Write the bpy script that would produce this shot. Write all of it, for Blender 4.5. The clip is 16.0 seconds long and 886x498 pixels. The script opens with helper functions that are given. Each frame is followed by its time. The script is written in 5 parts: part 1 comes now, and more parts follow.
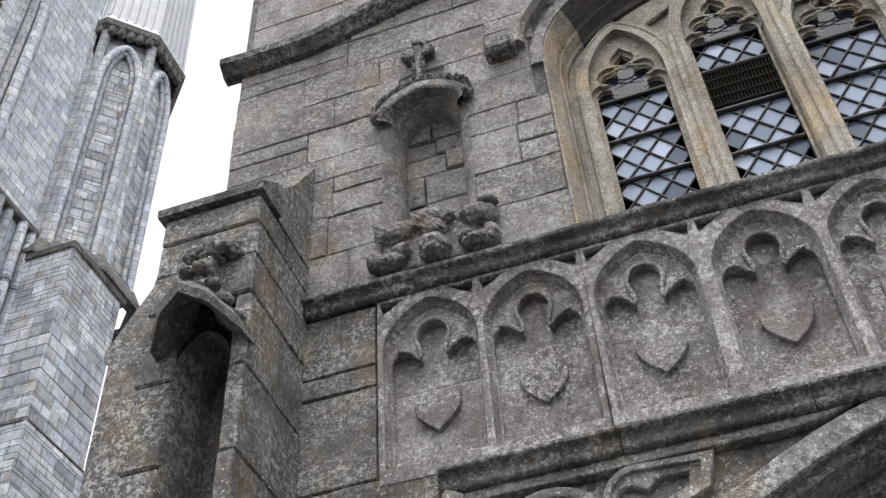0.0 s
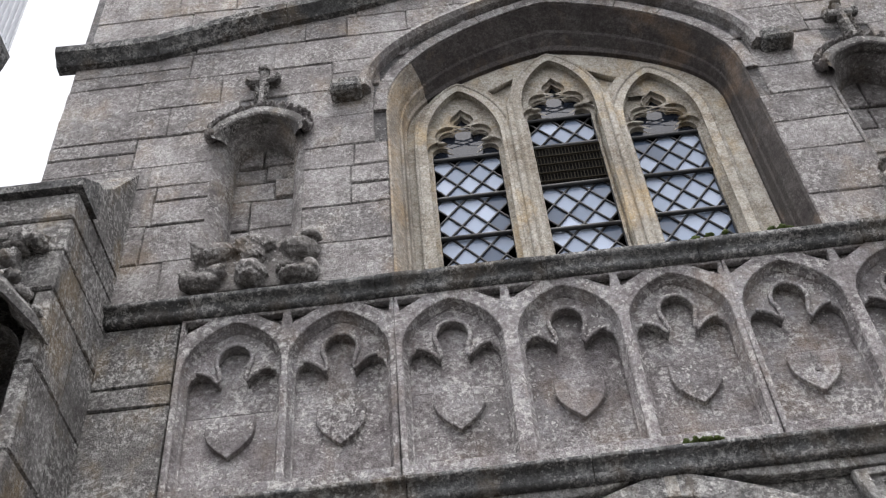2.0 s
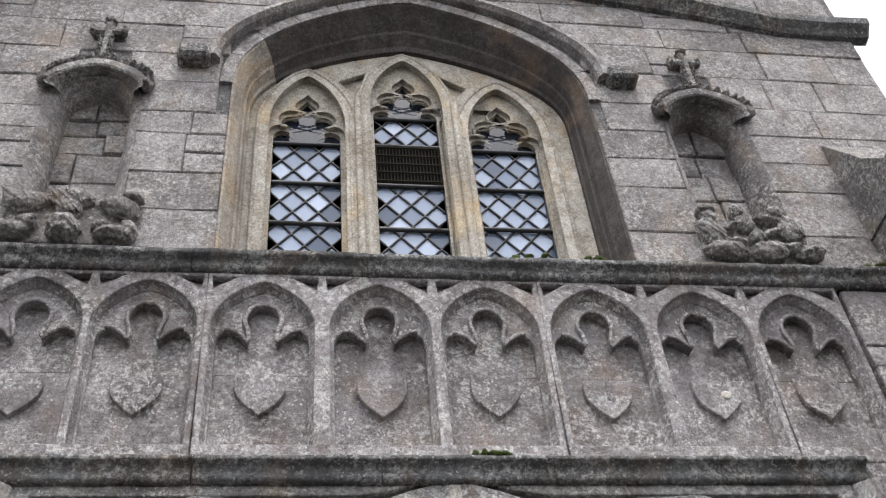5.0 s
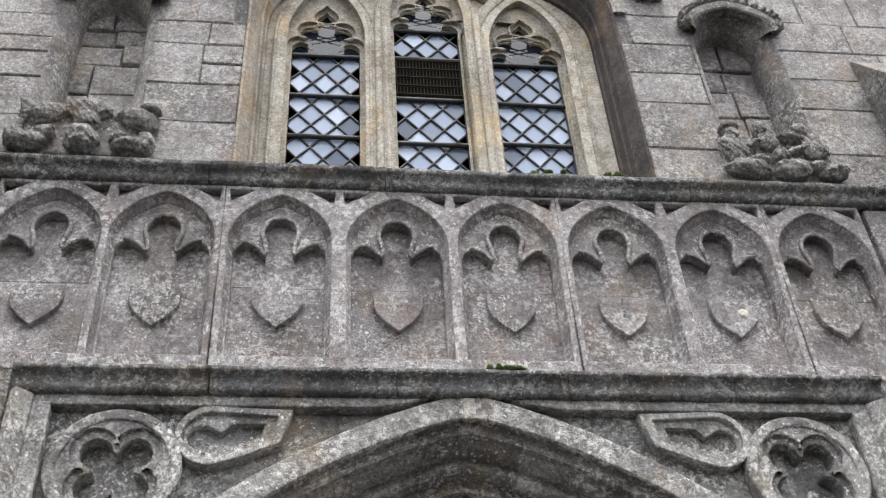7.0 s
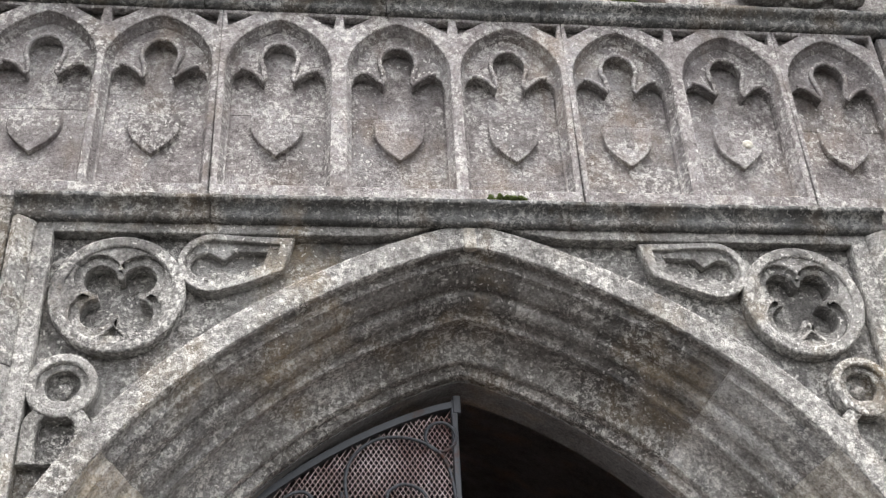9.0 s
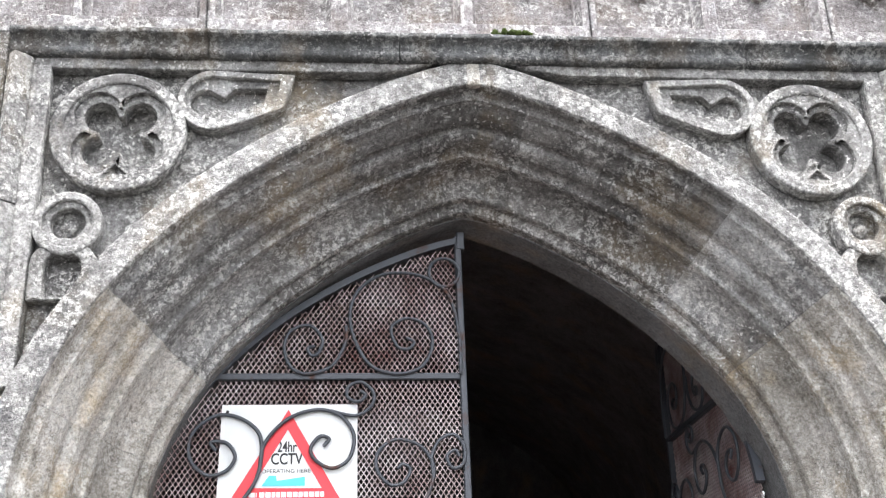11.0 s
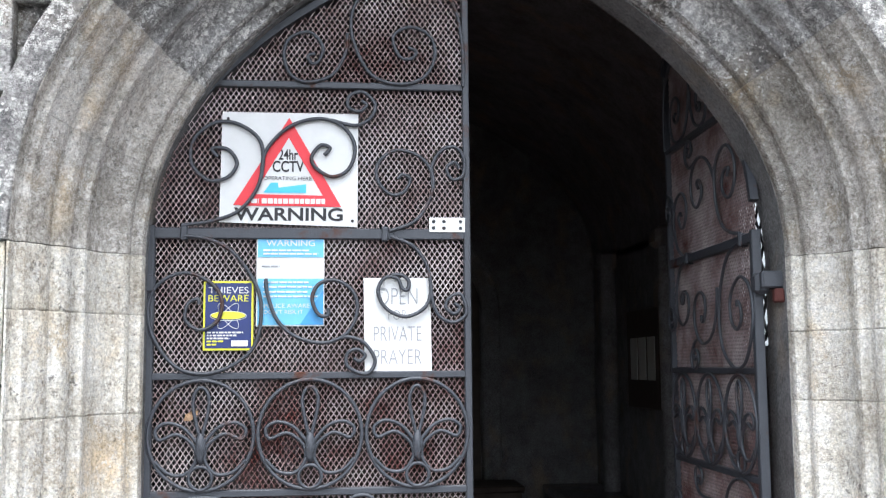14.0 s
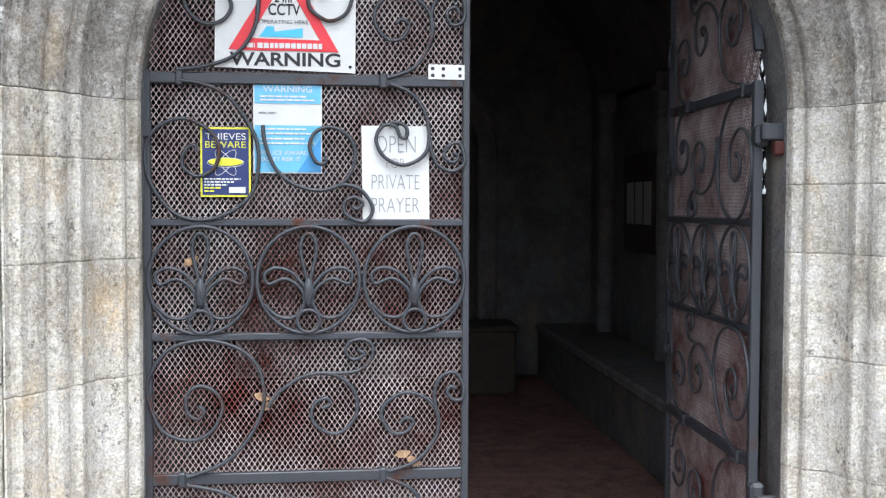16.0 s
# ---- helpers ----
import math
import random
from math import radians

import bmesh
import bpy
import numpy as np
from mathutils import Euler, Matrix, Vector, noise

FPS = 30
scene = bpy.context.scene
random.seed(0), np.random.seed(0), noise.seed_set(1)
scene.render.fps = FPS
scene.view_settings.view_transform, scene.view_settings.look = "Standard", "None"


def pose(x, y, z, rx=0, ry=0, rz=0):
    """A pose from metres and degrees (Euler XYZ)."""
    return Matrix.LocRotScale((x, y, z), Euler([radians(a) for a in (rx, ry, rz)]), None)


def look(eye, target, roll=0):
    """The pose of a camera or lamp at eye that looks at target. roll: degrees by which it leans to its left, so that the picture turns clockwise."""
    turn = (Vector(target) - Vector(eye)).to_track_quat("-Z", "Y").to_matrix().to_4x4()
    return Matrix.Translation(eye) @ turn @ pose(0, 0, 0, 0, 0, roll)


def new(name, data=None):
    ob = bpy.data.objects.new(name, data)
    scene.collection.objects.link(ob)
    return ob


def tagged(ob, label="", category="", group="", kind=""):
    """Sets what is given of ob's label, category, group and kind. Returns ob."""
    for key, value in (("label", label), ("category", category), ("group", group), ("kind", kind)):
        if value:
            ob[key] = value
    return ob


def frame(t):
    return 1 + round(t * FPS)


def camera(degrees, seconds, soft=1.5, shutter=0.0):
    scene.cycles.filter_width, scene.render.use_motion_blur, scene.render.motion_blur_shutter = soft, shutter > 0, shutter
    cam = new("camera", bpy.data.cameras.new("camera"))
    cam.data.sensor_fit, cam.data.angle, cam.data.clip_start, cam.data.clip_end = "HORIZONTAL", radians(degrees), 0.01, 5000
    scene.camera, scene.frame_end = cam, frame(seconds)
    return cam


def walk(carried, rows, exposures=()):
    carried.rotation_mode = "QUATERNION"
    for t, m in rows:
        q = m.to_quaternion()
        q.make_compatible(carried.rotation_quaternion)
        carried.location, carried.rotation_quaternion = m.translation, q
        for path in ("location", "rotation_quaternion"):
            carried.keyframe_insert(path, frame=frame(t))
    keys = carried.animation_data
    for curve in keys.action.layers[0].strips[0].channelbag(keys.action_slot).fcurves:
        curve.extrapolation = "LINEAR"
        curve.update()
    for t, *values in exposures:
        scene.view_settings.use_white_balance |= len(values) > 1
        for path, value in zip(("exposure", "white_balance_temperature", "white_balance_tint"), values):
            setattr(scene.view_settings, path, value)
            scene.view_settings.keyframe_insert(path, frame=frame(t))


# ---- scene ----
SKY = 0.15
EXPOSURES = [(0.0, 0.66, 6480, 12), (3.5, 0.86, 6420, 14), (7.0, 1.06, 6450, 11), (9.0, 1.38, 6650, 11), (11.5, 1.88, 6250, 11), (12.5, 1.84, 6150, 11), (14.5, 1.42, 6050, 10), (16.0, 1.27, 6100, 10)]
cam = camera(45.0, 16.0, soft=1.25)
PATH = [
    (0, (-0.55, -2.843, 1.358), (-0.933, -1.491, 2.781), -4.1),
    (0.5, (-0.554, -2.847, 1.356), (-0.87, -1.483, 2.785), -4.1),
    (1, (-0.562, -2.852, 1.353), (-0.781, -1.486, 2.796), -4.9),
    (1.5, (-0.57, -2.859, 1.346), (-0.698, -1.492, 2.8), -5.3),
    (2, (-0.576, -2.865, 1.338), (-0.602, -1.496, 2.795), -5.8),
    (2.5, (-0.576, -2.868, 1.332), (-0.506, -1.5, 2.789), -5.8),
    (3, (-0.572, -2.869, 1.33), (-0.395, -1.505, 2.782), -6.4),
    (3.5, (-0.568, -2.872, 1.327), (-0.315, -1.514, 2.773), -6.7),
    (3.7, (-0.567, -2.873, 1.326), (-0.29, -1.517, 2.769), -6.9),
    (5.8, (-0.493, -2.879, 1.341), (-0.244, -1.473, 2.741), -5.1),
    (6, (-0.492, -2.879, 1.341), (-0.252, -1.462, 2.732), -4.6),
    (6.5, (-0.491, -2.876, 1.345), (-0.258, -1.43, 2.706), -4.2),
    (7, (-0.488, -2.876, 1.346), (-0.259, -1.385, 2.658), -4.1),
    (7.5, (-0.485, -2.874, 1.352), (-0.256, -1.331, 2.603), -3.8),
    (8, (-0.481, -2.872, 1.359), (-0.253, -1.285, 2.555), -3.6),
    (8.5, (-0.476, -2.871, 1.365), (-0.249, -1.242, 2.503), -3.4),
    (9, (-0.47, -2.869, 1.368), (-0.245, -1.183, 2.42), -3.1),
    (9.2, (-0.469, -2.868, 1.368), (-0.244, -1.162, 2.387), -2.9),
    (11.3, (-0.407, -2.887, 1.404), (-0.223, -1.029, 2.123), -2.0),
    (11.5, (-0.406, -2.887, 1.405), (-0.223, -1.016, 2.089), -1.8),
    (12, (-0.407, -2.885, 1.41), (-0.223, -0.981, 1.992), -1.5),
    (12.5, (-0.408, -2.884, 1.419), (-0.221, -0.956, 1.916), -1.3),
    (13, (-0.408, -2.885, 1.432), (-0.221, -0.939, 1.854), -1.0),
    (13.5, (-0.408, -2.885, 1.446), (-0.222, -0.921, 1.771), -0.8),
    (14, (-0.408, -2.881, 1.462), (-0.222, -0.902, 1.679), -0.5),
    (14.5, (-0.407, -2.875, 1.476), (-0.222, -0.888, 1.602), -0.3),
    (15, (-0.408, -2.874, 1.486), (-0.221, -0.883, 1.53), -0.1),
    (15.5, (-0.409, -2.873, 1.494), (-0.22, -0.883, 1.465), 0.1),
    (16, (-0.411, -2.875, 1.5), (-0.219, -0.886, 1.413), 0.2),
]
walk(cam, [(t, look(eye, target, roll)) for t, eye, target, roll in PATH], EXPOSURES)

# ---- light: a bright overcast sky ----
world = bpy.data.worlds.new("overcast")
scene.world = world
world.use_nodes = True
wn = world.node_tree
wn.nodes.clear()
sky = wn.nodes.new("ShaderNodeTexSky")
sky.sky_type, sky.sun_disc = "NISHITA", False
sky.sun_elevation, sky.sun_rotation = radians(69), radians(174)
sky.air_density, sky.dust_density, sky.ozone_density = 1.0, 3.0, 1.0
grey = wn.nodes.new("ShaderNodeHueSaturation")
grey.inputs["Saturation"].default_value = 0.14
grey.inputs["Value"].default_value = 1.7
back = wn.nodes.new("ShaderNodeBackground")
back.inputs["Strength"].default_value = SKY
out = wn.nodes.new("ShaderNodeOutputWorld")
wn.links.new(sky.outputs[0], grey.inputs["Color"])
# a veil of even cloud over the sky's own gradient
veil = wn.nodes.new("ShaderNodeMix")
veil.data_type = "RGBA"
veil.inputs[0].default_value = 0.5
veil.inputs[7].default_value = (4.9, 5.0, 5.15, 1)
wn.links.new(grey.outputs[0], veil.inputs[6])
wn.links.new(veil.outputs[2], back.inputs["Color"])
wn.links.new(back.outputs[0], out.inputs["Surface"])
sun = new("sun", bpy.data.lights.new("sun", "SUN"))
sun.data.energy, sun.data.angle, sun.data.color = 1.5, radians(24), (1.0, 0.97, 0.92)
# the veiled sun stands high behind the camera
sun.matrix_world = look((0.5, -4.9, 15.0), (0, 0, 2))


# ---- materials ----
class Nodes:
    """Short names for the nodes of one material."""

    def __init__(self, name):
        self.mat = bpy.data.materials.new(name)
        self.mat.use_nodes = True
        self.tree = self.mat.node_tree
        self.bsdf = self.tree.nodes["Principled BSDF"]
        self.coord = self.tree.nodes.new("ShaderNodeTexCoord").outputs["Object"]
        self.info = self.tree.nodes.new("ShaderNodeObjectInfo").outputs["Random"]
        geo = self.tree.nodes.new("ShaderNodeNewGeometry")
        self.place, self.island = geo.outputs["Position"], geo.outputs["Random Per Island"]

    def link(self, a, b):
        self.tree.links.new(a, b)

    def scaled(self, scale, source=None):
        m = self.tree.nodes.new("ShaderNodeMapping")
        m.inputs["Scale"].default_value = scale
        self.link(source or self.place, m.inputs["Vector"])
        return m.outputs[0]

    def noise(self, scale, detail=6.0, rough=0.6, vector=None, distort=0.0):
        n = self.tree.nodes.new("ShaderNodeTexNoise")
        n.inputs["Scale"].default_value, n.inputs["Detail"].default_value = scale, detail
        n.inputs["Roughness"].default_value, n.inputs["Distortion"].default_value = rough, distort
        self.link(vector or self.place, n.inputs["Vector"])
        return n.outputs["Fac"]

    def cells(self, scale, vector=None, feature="F1"):
        n = self.tree.nodes.new("ShaderNodeTexVoronoi")
        n.feature = feature
        n.inputs["Scale"].default_value = scale
        self.link(vector or self.place, n.inputs["Vector"])
        return n.outputs["Distance"]

    def ramp(self, fac, *stops):
        r = self.tree.nodes.new("ShaderNodeValToRGB")
        while len(r.color_ramp.elements) < len(stops):
            r.color_ramp.elements.new(0.5)
        for e, (p, c) in zip(r.color_ramp.elements, stops):
            e.position, e.color = p, (*c, 1) if isinstance(c, tuple) else (c, c, c, 1)
        self.link(fac, r.inputs["Fac"])
        return r.outputs["Color"]

    def mix(self, fac, a, b, how="MIX"):
        m = self.tree.nodes.new("ShaderNodeMix")
        m.data_type, m.blend_type = "RGBA", how
        for socket, v in ((m.inputs[0], fac), (m.inputs[6], a), (m.inputs[7], b)):
            if isinstance(v, (int, float)):
                socket.default_value = v if socket == m.inputs[0] else (v, v, v, 1)
            elif isinstance(v, tuple):
                socket.default_value = (*v, 1)
            else:
                self.link(v, socket)
        return m.outputs[2]

    def math(self, how, a, b):
        m = self.tree.nodes.new("ShaderNodeMath")
        m.operation = how
        for socket, v in zip(m.inputs, (a, b)):
            if isinstance(v, (int, float)):
                socket.default_value = v
            else:
                self.link(v, socket)
        return m.outputs[0]

    def bump(self, height, strength=0.5, distance=0.01):
        b = self.tree.nodes.new("ShaderNodeBump")
        b.inputs["Strength"].default_value, b.inputs["Distance"].default_value = strength, distance
        self.link(height, b.inputs["Height"])
        self.link(b.outputs[0], self.bsdf.inputs["Normal"])

    def done(self, colour, rough=0.9, metal=0.0):
        for key, v in (("Base Color", colour), ("Roughness", rough), ("Metallic", metal)):
            if isinstance(v, (int, float)):
                self.bsdf.inputs[key].default_value = v
            elif isinstance(v, tuple):
                self.bsdf.inputs[key].default_value = (*v, 1)
            else:
                self.link(v, self.bsdf.inputs[key])
        return self.mat


def stone(name, dark, mid, light, lichen=0.5, stain=0.4, warm=(0.30, 0.20, 0.10), warmth=0.25, relief=0.7, spread=0.25, gain=1.0, pitted=0.35, coursed=False):
    """Weathered limestone: mottled grain, stains, crusts of pale lichen, small pits, each block its own tone."""
    n = Nodes(name)
    dark, mid, light = (tuple(v * k * gain for v, k in zip(c, (0.74, 0.80, 0.92))) for c in (dark, mid, light))
    blotch = n.noise(3.2, 5, 0.62)
    grain = n.noise(70, 7, 0.78)
    fine = n.noise(210, 3, 0.65)
    mottle = n.noise(11, 6, 0.72)
    base = n.ramp(n.mix(0.42, n.mix(0.55, blotch, mottle), grain), (0.41, dark), (0.5, mid), (0.58, light))
    tone = n.ramp(n.info, (0.0, 1 - spread), (1.0, 1 + spread * 0.7))
    base = n.mix(1.0, base, tone, "MULTIPLY")
    ochre = n.ramp(n.noise(4.5, 5, 0.6, n.scaled((1, 1, 0.7))), (0.52, 0.0), (0.70, 1.0))
    base = n.mix(n.math("MULTIPLY", ochre, warmth), base, warm)
    soot = n.ramp(n.noise(2.3, 7, 0.72, n.scaled((1.6, 1.6, 0.8))), (0.50, 0.0), (0.66, 1.0))
    base = n.mix(n.math("MULTIPLY", soot, stain), base, (0.045, 0.042, 0.038))
    speck = n.ramp(n.noise(58, 7, 0.85), (0.55, 0.0), (0.61, 1.0))
    base = n.mix(n.math("MULTIPLY", speck, 0.25 + stain * 0.5), base, (0.05, 0.047, 0.043))
    wob = n.tree.nodes.new("ShaderNodeVectorMath")
    wob.operation = "ADD"
    nn = n.tree.nodes.new("ShaderNodeTexNoise")
    nn.inputs["Scale"].default_value = 30
    n.link(n.place, nn.inputs["Vector"])
    sc = n.tree.nodes.new("ShaderNodeVectorMath")
    sc.operation = "SCALE"
    sc.inputs["Scale"].default_value = 0.05
    n.link(nn.outputs["Color"], sc.inputs[0])
    n.link(n.place, wob.inputs[0])
    n.link(sc.outputs[0], wob.inputs[1])
    spots = n.ramp(n.cells(48, wob.outputs[0]), (0.20, 1.0), (0.27, 0.0))
    where = n.ramp(n.noise(5.5, 4, 0.6), (0.44, 0.0), (0.56, 1.0))
    crust = n.ramp(n.noise(42, 9, 0.86), (0.505, 0.0), (0.54, 1.0))
    crust = n.math("MULTIPLY", crust, n.ramp(n.noise(4.0, 5, 0.7, n.scaled((1, 1, 1.3))), (0.40, 0.0), (0.57, 1.0)))
    patch = n.math("MAXIMUM", n.math("MULTIPLY", spots, where), crust)
    base = n.mix(n.math("MULTIPLY", patch, lichen), base, (0.72, 0.71, 0.68))
    pits = n.ramp(n.cells(95, wob.outputs[0]), (0.10, 0.0), (0.25, 1.0))
    base = n.mix(0.5, base, n.mix(1.0, base, pits, "MULTIPLY"))
    holes = n.math("MULTIPLY", n.ramp(n.noise(34, 6, 0.8), (0.56, 0.0), (0.60, 1.0)), n.ramp(n.noise(4.3, 4, 0.65), (0.50, 0.0), (0.60, 1.0)))
    base = n.mix(n.math("MULTIPLY", holes, pitted), base, (0.07, 0.062, 0.052))
    fleck = n.ramp(n.noise(125, 4, 0.75), (0.40, 0.72), (0.60, 1.25))
    base = n.mix(0.8, base, n.mix(1.0, base, fleck, "MULTIPLY"))
    height = n.mix(0.4, n.mix(0.5, grain, fine), n.mix(0.5, n.noise(14, 4, 0.6), pits))
    if coursed:
        # far-off courses of squared stone
        axes = n.tree.nodes.new("ShaderNodeSeparateXYZ")
        n.link(n.place, axes.inputs[0])
        flat = n.tree.nodes.new("ShaderNodeCombineXYZ")
        n.link(n.math("ADD", axes.outputs[0], axes.outputs[1]), flat.inputs[0])
        n.link(axes.outputs[2], flat.inputs[1])
        brick = n.tree.nodes.new("ShaderNodeTexBrick")
        for key, v in (("Scale", 1.0), ("Brick Width", 0.48), ("Row Height", 0.26), ("Mortar Size", 0.012), ("Color1", (0.74, 0.75, 0.78, 1)), ("Color2", (1.12, 1.10, 1.04, 1)), ("Mortar", (0.42, 0.42, 0.42, 1))):
            brick.inputs[key].default_value = v
        n.link(flat.outputs[0], brick.inputs["Vector"])
        base = n.mix(1.0, base, brick.outputs["Color"], "MULTIPLY")
    n.bump(height, min(1.0, relief * 1.15), 0.024)
    return n.done(base, 0.92)


WALL = stone("weathered_ashlar", (0.10, 0.084, 0.072), (0.22, 0.188, 0.162), (0.36, 0.325, 0.28), 0.45, 0.42, warm=(0.34, 0.24, 0.13), warmth=0.35, gain=1.3)
PINK = stone("pinkish_carved_stone", (0.12, 0.096, 0.086), (0.25, 0.212, 0.186), (0.36, 0.325, 0.29), 0.62, 0.42, gain=1.14)
DARK = stone("sooty_string_stone", (0.032, 0.030, 0.027), (0.085, 0.080, 0.070), (0.18, 0.17, 0.15), 0.40, 0.45, gain=1.15)
BUFF = stone("buff_reveal_stone", (0.18, 0.13, 0.085), (0.36, 0.29, 0.205), (0.48, 0.41, 0.31), 0.2, 0.45, warm=(0.50, 0.33, 0.14), warmth=0.5, relief=0.35, gain=1.0)
BROWN = stone("brown_carved_stone", (0.07, 0.058, 0.047), (0.165, 0.142, 0.118), (0.29, 0.26, 0.22), 0.5, 0.35, gain=1.15)
# low gain also puts the deep soffit's shade into this sooty reddish stone
REDDISH = stone("shaded_sooty_reddish_stone", (0.06, 0.045, 0.038), (0.15, 0.115, 0.095), (0.25, 0.20, 0.165), 0.05, 0.5, warm=(0.30, 0.19, 0.10), warmth=0.3, relief=0.4, gain=0.5)
ARCH = stone("grey_moulded_stone", (0.11, 0.10, 0.09), (0.28, 0.25, 0.21), (0.46, 0.42, 0.36), 0.9, 0.40, warm=(0.36, 0.27, 0.15), warmth=0.45, relief=1.0, gain=1.17, pitted=0.6)
CROWN = stone("sooty_crown_stone", (0.08, 0.07, 0.06), (0.20, 0.175, 0.145), (0.36, 0.325, 0.275), 0.7, 0.55, warm=(0.32, 0.23, 0.12), warmth=0.45, relief=1.0, gain=1.15, pitted=0.6)
JAMB = stone("pale_jamb_stone", (0.37, 0.30, 0.21), (0.61, 0.535, 0.405), (0.74, 0.67, 0.55), 0.7, 0.42, warm=(0.68, 0.50, 0.27), warmth=0.65, relief=1.0, spread=0.2, gain=1.5, pitted=0.75)
CREAM = stone("cream_window_stone", (0.16, 0.12, 0.075), (0.31, 0.265, 0.195), (0.43, 0.38, 0.295), 0.25, 0.22, warm=(0.56, 0.38, 0.15), warmth=0.55, relief=0.35, gain=1.4)
PIER = stone("dark_buttress_stone", (0.055, 0.047, 0.040), (0.12, 0.105, 0.088), (0.21, 0.19, 0.16), 0.5, 0.35, warm=(0.32, 0.22, 0.09), warmth=0.4, gain=1.4)
TOWER = stone("pale_tower_stone", (0.22, 0.22, 0.22), (0.42, 0.42, 0.41), (0.56, 0.55, 0.52), 0.3, 0.35, warm=(0.50, 0.42, 0.26), warmth=0.45, relief=0.5, spread=0.35, gain=1.75, coursed=True)
BLEND = stone("half_bleached_stone", (0.20, 0.165, 0.12), (0.43, 0.37, 0.285), (0.60, 0.53, 0.43), 0.7, 0.40, warm=(0.52, 0.38, 0.20), warmth=0.55, relief=1.0, gain=1.5, pitted=0.6)
# kept dark so the unseen ground bounces little light into soffits and porch
EARTH = stone("low_bounce_ground", (0.03, 0.027, 0.022), (0.055, 0.05, 0.042), (0.09, 0.085, 0.07), 0.1, 0.3)
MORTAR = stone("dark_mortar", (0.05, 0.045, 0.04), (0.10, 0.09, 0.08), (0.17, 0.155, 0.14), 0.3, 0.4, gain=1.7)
PLASTER = stone("grubby_plaster", (0.13, 0.12, 0.105), (0.23, 0.215, 0.19), (0.31, 0.29, 0.26), 0.0, 0.3, warm=(0.34, 0.24, 0.13), warmth=0.35, relief=0.35, gain=0.9)
FLAGS = stone("floor_flags", (0.14, 0.07, 0.05), (0.30, 0.15, 0.11), (0.40, 0.22, 0.17), 0.0, 0.3, relief=0.3, gain=1.0)


def iron(name, paint, rust, amount, scale=6, soft=0.0):
    n = Nodes(name)
    where = n.ramp(n.noise(scale, 6, 0.7), (0.62 - amount * 0.35 - soft / 2, 0.0), (0.72 - amount * 0.3 + soft / 2, 1.0))
    grain = n.noise(160, 3, 0.7)
    col = n.mix(where, n.mix(grain, paint, tuple(c * 1.7 for c in paint)), n.mix(grain, rust, tuple(c * 0.5 for c in rust)))
    n.bump(grain, 0.35, 0.003)
    return n.done(col, n.mix(where, 0.48, 0.85), 0.15)


IRON = iron("grey_painted_iron", (0.036, 0.040, 0.048), (0.10, 0.04, 0.025), 0.12)
MESH = iron("rusty_expanded_mesh", (0.40, 0.36, 0.36), (0.15, 0.035, 0.028), 0.5, 3.5, 0.22)
LEAD = iron("dark_lead", (0.010, 0.011, 0.013), (0.02, 0.018, 0.016), 0.2)


def plain(name, colour, rough=0.6, vary=0.12, scale=20):
    """A printed, painted or cloth-like surface with slight unevenness."""
    n = Nodes(name)
    k = n.ramp(n.noise(scale, 5, 0.65), (0.3, 1 - vary), (0.7, 1.0))
    n.bump(n.noise(90, 3, 0.5), 0.1, 0.002)
    return n.done(n.mix(1.0, colour, k, "MULTIPLY"), rough)


def glass():
    n = Nodes("old_quarry_glass")
    n.bump(n.mix(0.5, n.noise(7, 2, 0.4), n.info), 0.08, 0.02)
    # pale blues paint the reflected sky into each pane's base colour
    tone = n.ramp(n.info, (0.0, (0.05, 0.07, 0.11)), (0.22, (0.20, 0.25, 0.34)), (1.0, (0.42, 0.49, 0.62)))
    n.bsdf.inputs["IOR"].default_value = 1.45
    n.bsdf.inputs["Specular IOR Level"].default_value = 0.35
    return n.done(tone, n.ramp(n.info, (0.0, 0.04), (1.0, 0.16)))


GLASS = glass()


def clear_glass():
    n = Nodes("clear_old_glass")
    n.bsdf.inputs["Transmission Weight"].default_value = 1.0
    n.bump(n.noise(9, 2, 0.4), 0.05, 0.01)
    return n.done((0.86, 0.90, 0.92), 0.35)


CLEAR = clear_glass()
# dark colour stands in for the dim reflection in the window heads
HEADGLASS = plain("darkened_head_glass", (0.022, 0.028, 0.042), 0.05, 0.5, 14)
# black of the ventilator plate, also of the shade sheet behind the window
SHADOW = plain("black_grille_and_room_shade", (0.006, 0.006, 0.006), 0.95)
WIRE = plain("tarnished_wire", (0.045, 0.04, 0.03), 0.9)
for grille in (SHADOW, WIRE):
    grille.node_tree.nodes["Principled BSDF"].inputs["Specular IOR Level"].default_value = 0.05
WOOD = plain("dark_old_oak", (0.06, 0.045, 0.033), 0.7, 0.5, 12)


# ---- building blocks ----
def link_mesh(name, mesh, material, parent=None, label=""):
    if material is not None and not mesh.materials:
        mesh.materials.append(material)
    ob = new(name, mesh)
    if parent is not None:
        ob.parent = parent
    if label:
        ob["label"] = label
    return ob


def part(name, bm, material, parent=None, label="", smooth=False):
    """Links a bmesh as one mesh object under a thing or under a part."""
    if smooth:
        for f in bm.faces:
            f.smooth = True
    mesh = bpy.data.meshes.new(name)
    bmesh.ops.recalc_face_normals(bm, faces=bm.faces[:])
    bm.to_mesh(mesh)
    bm.free()
    return link_mesh(name, mesh, material, parent, label)


def thing(name, label, category, group="", kind="", at=(0, 0, 0)):
    ob = new(name)
    ob.location = at
    return tagged(ob, label, category, group, kind)


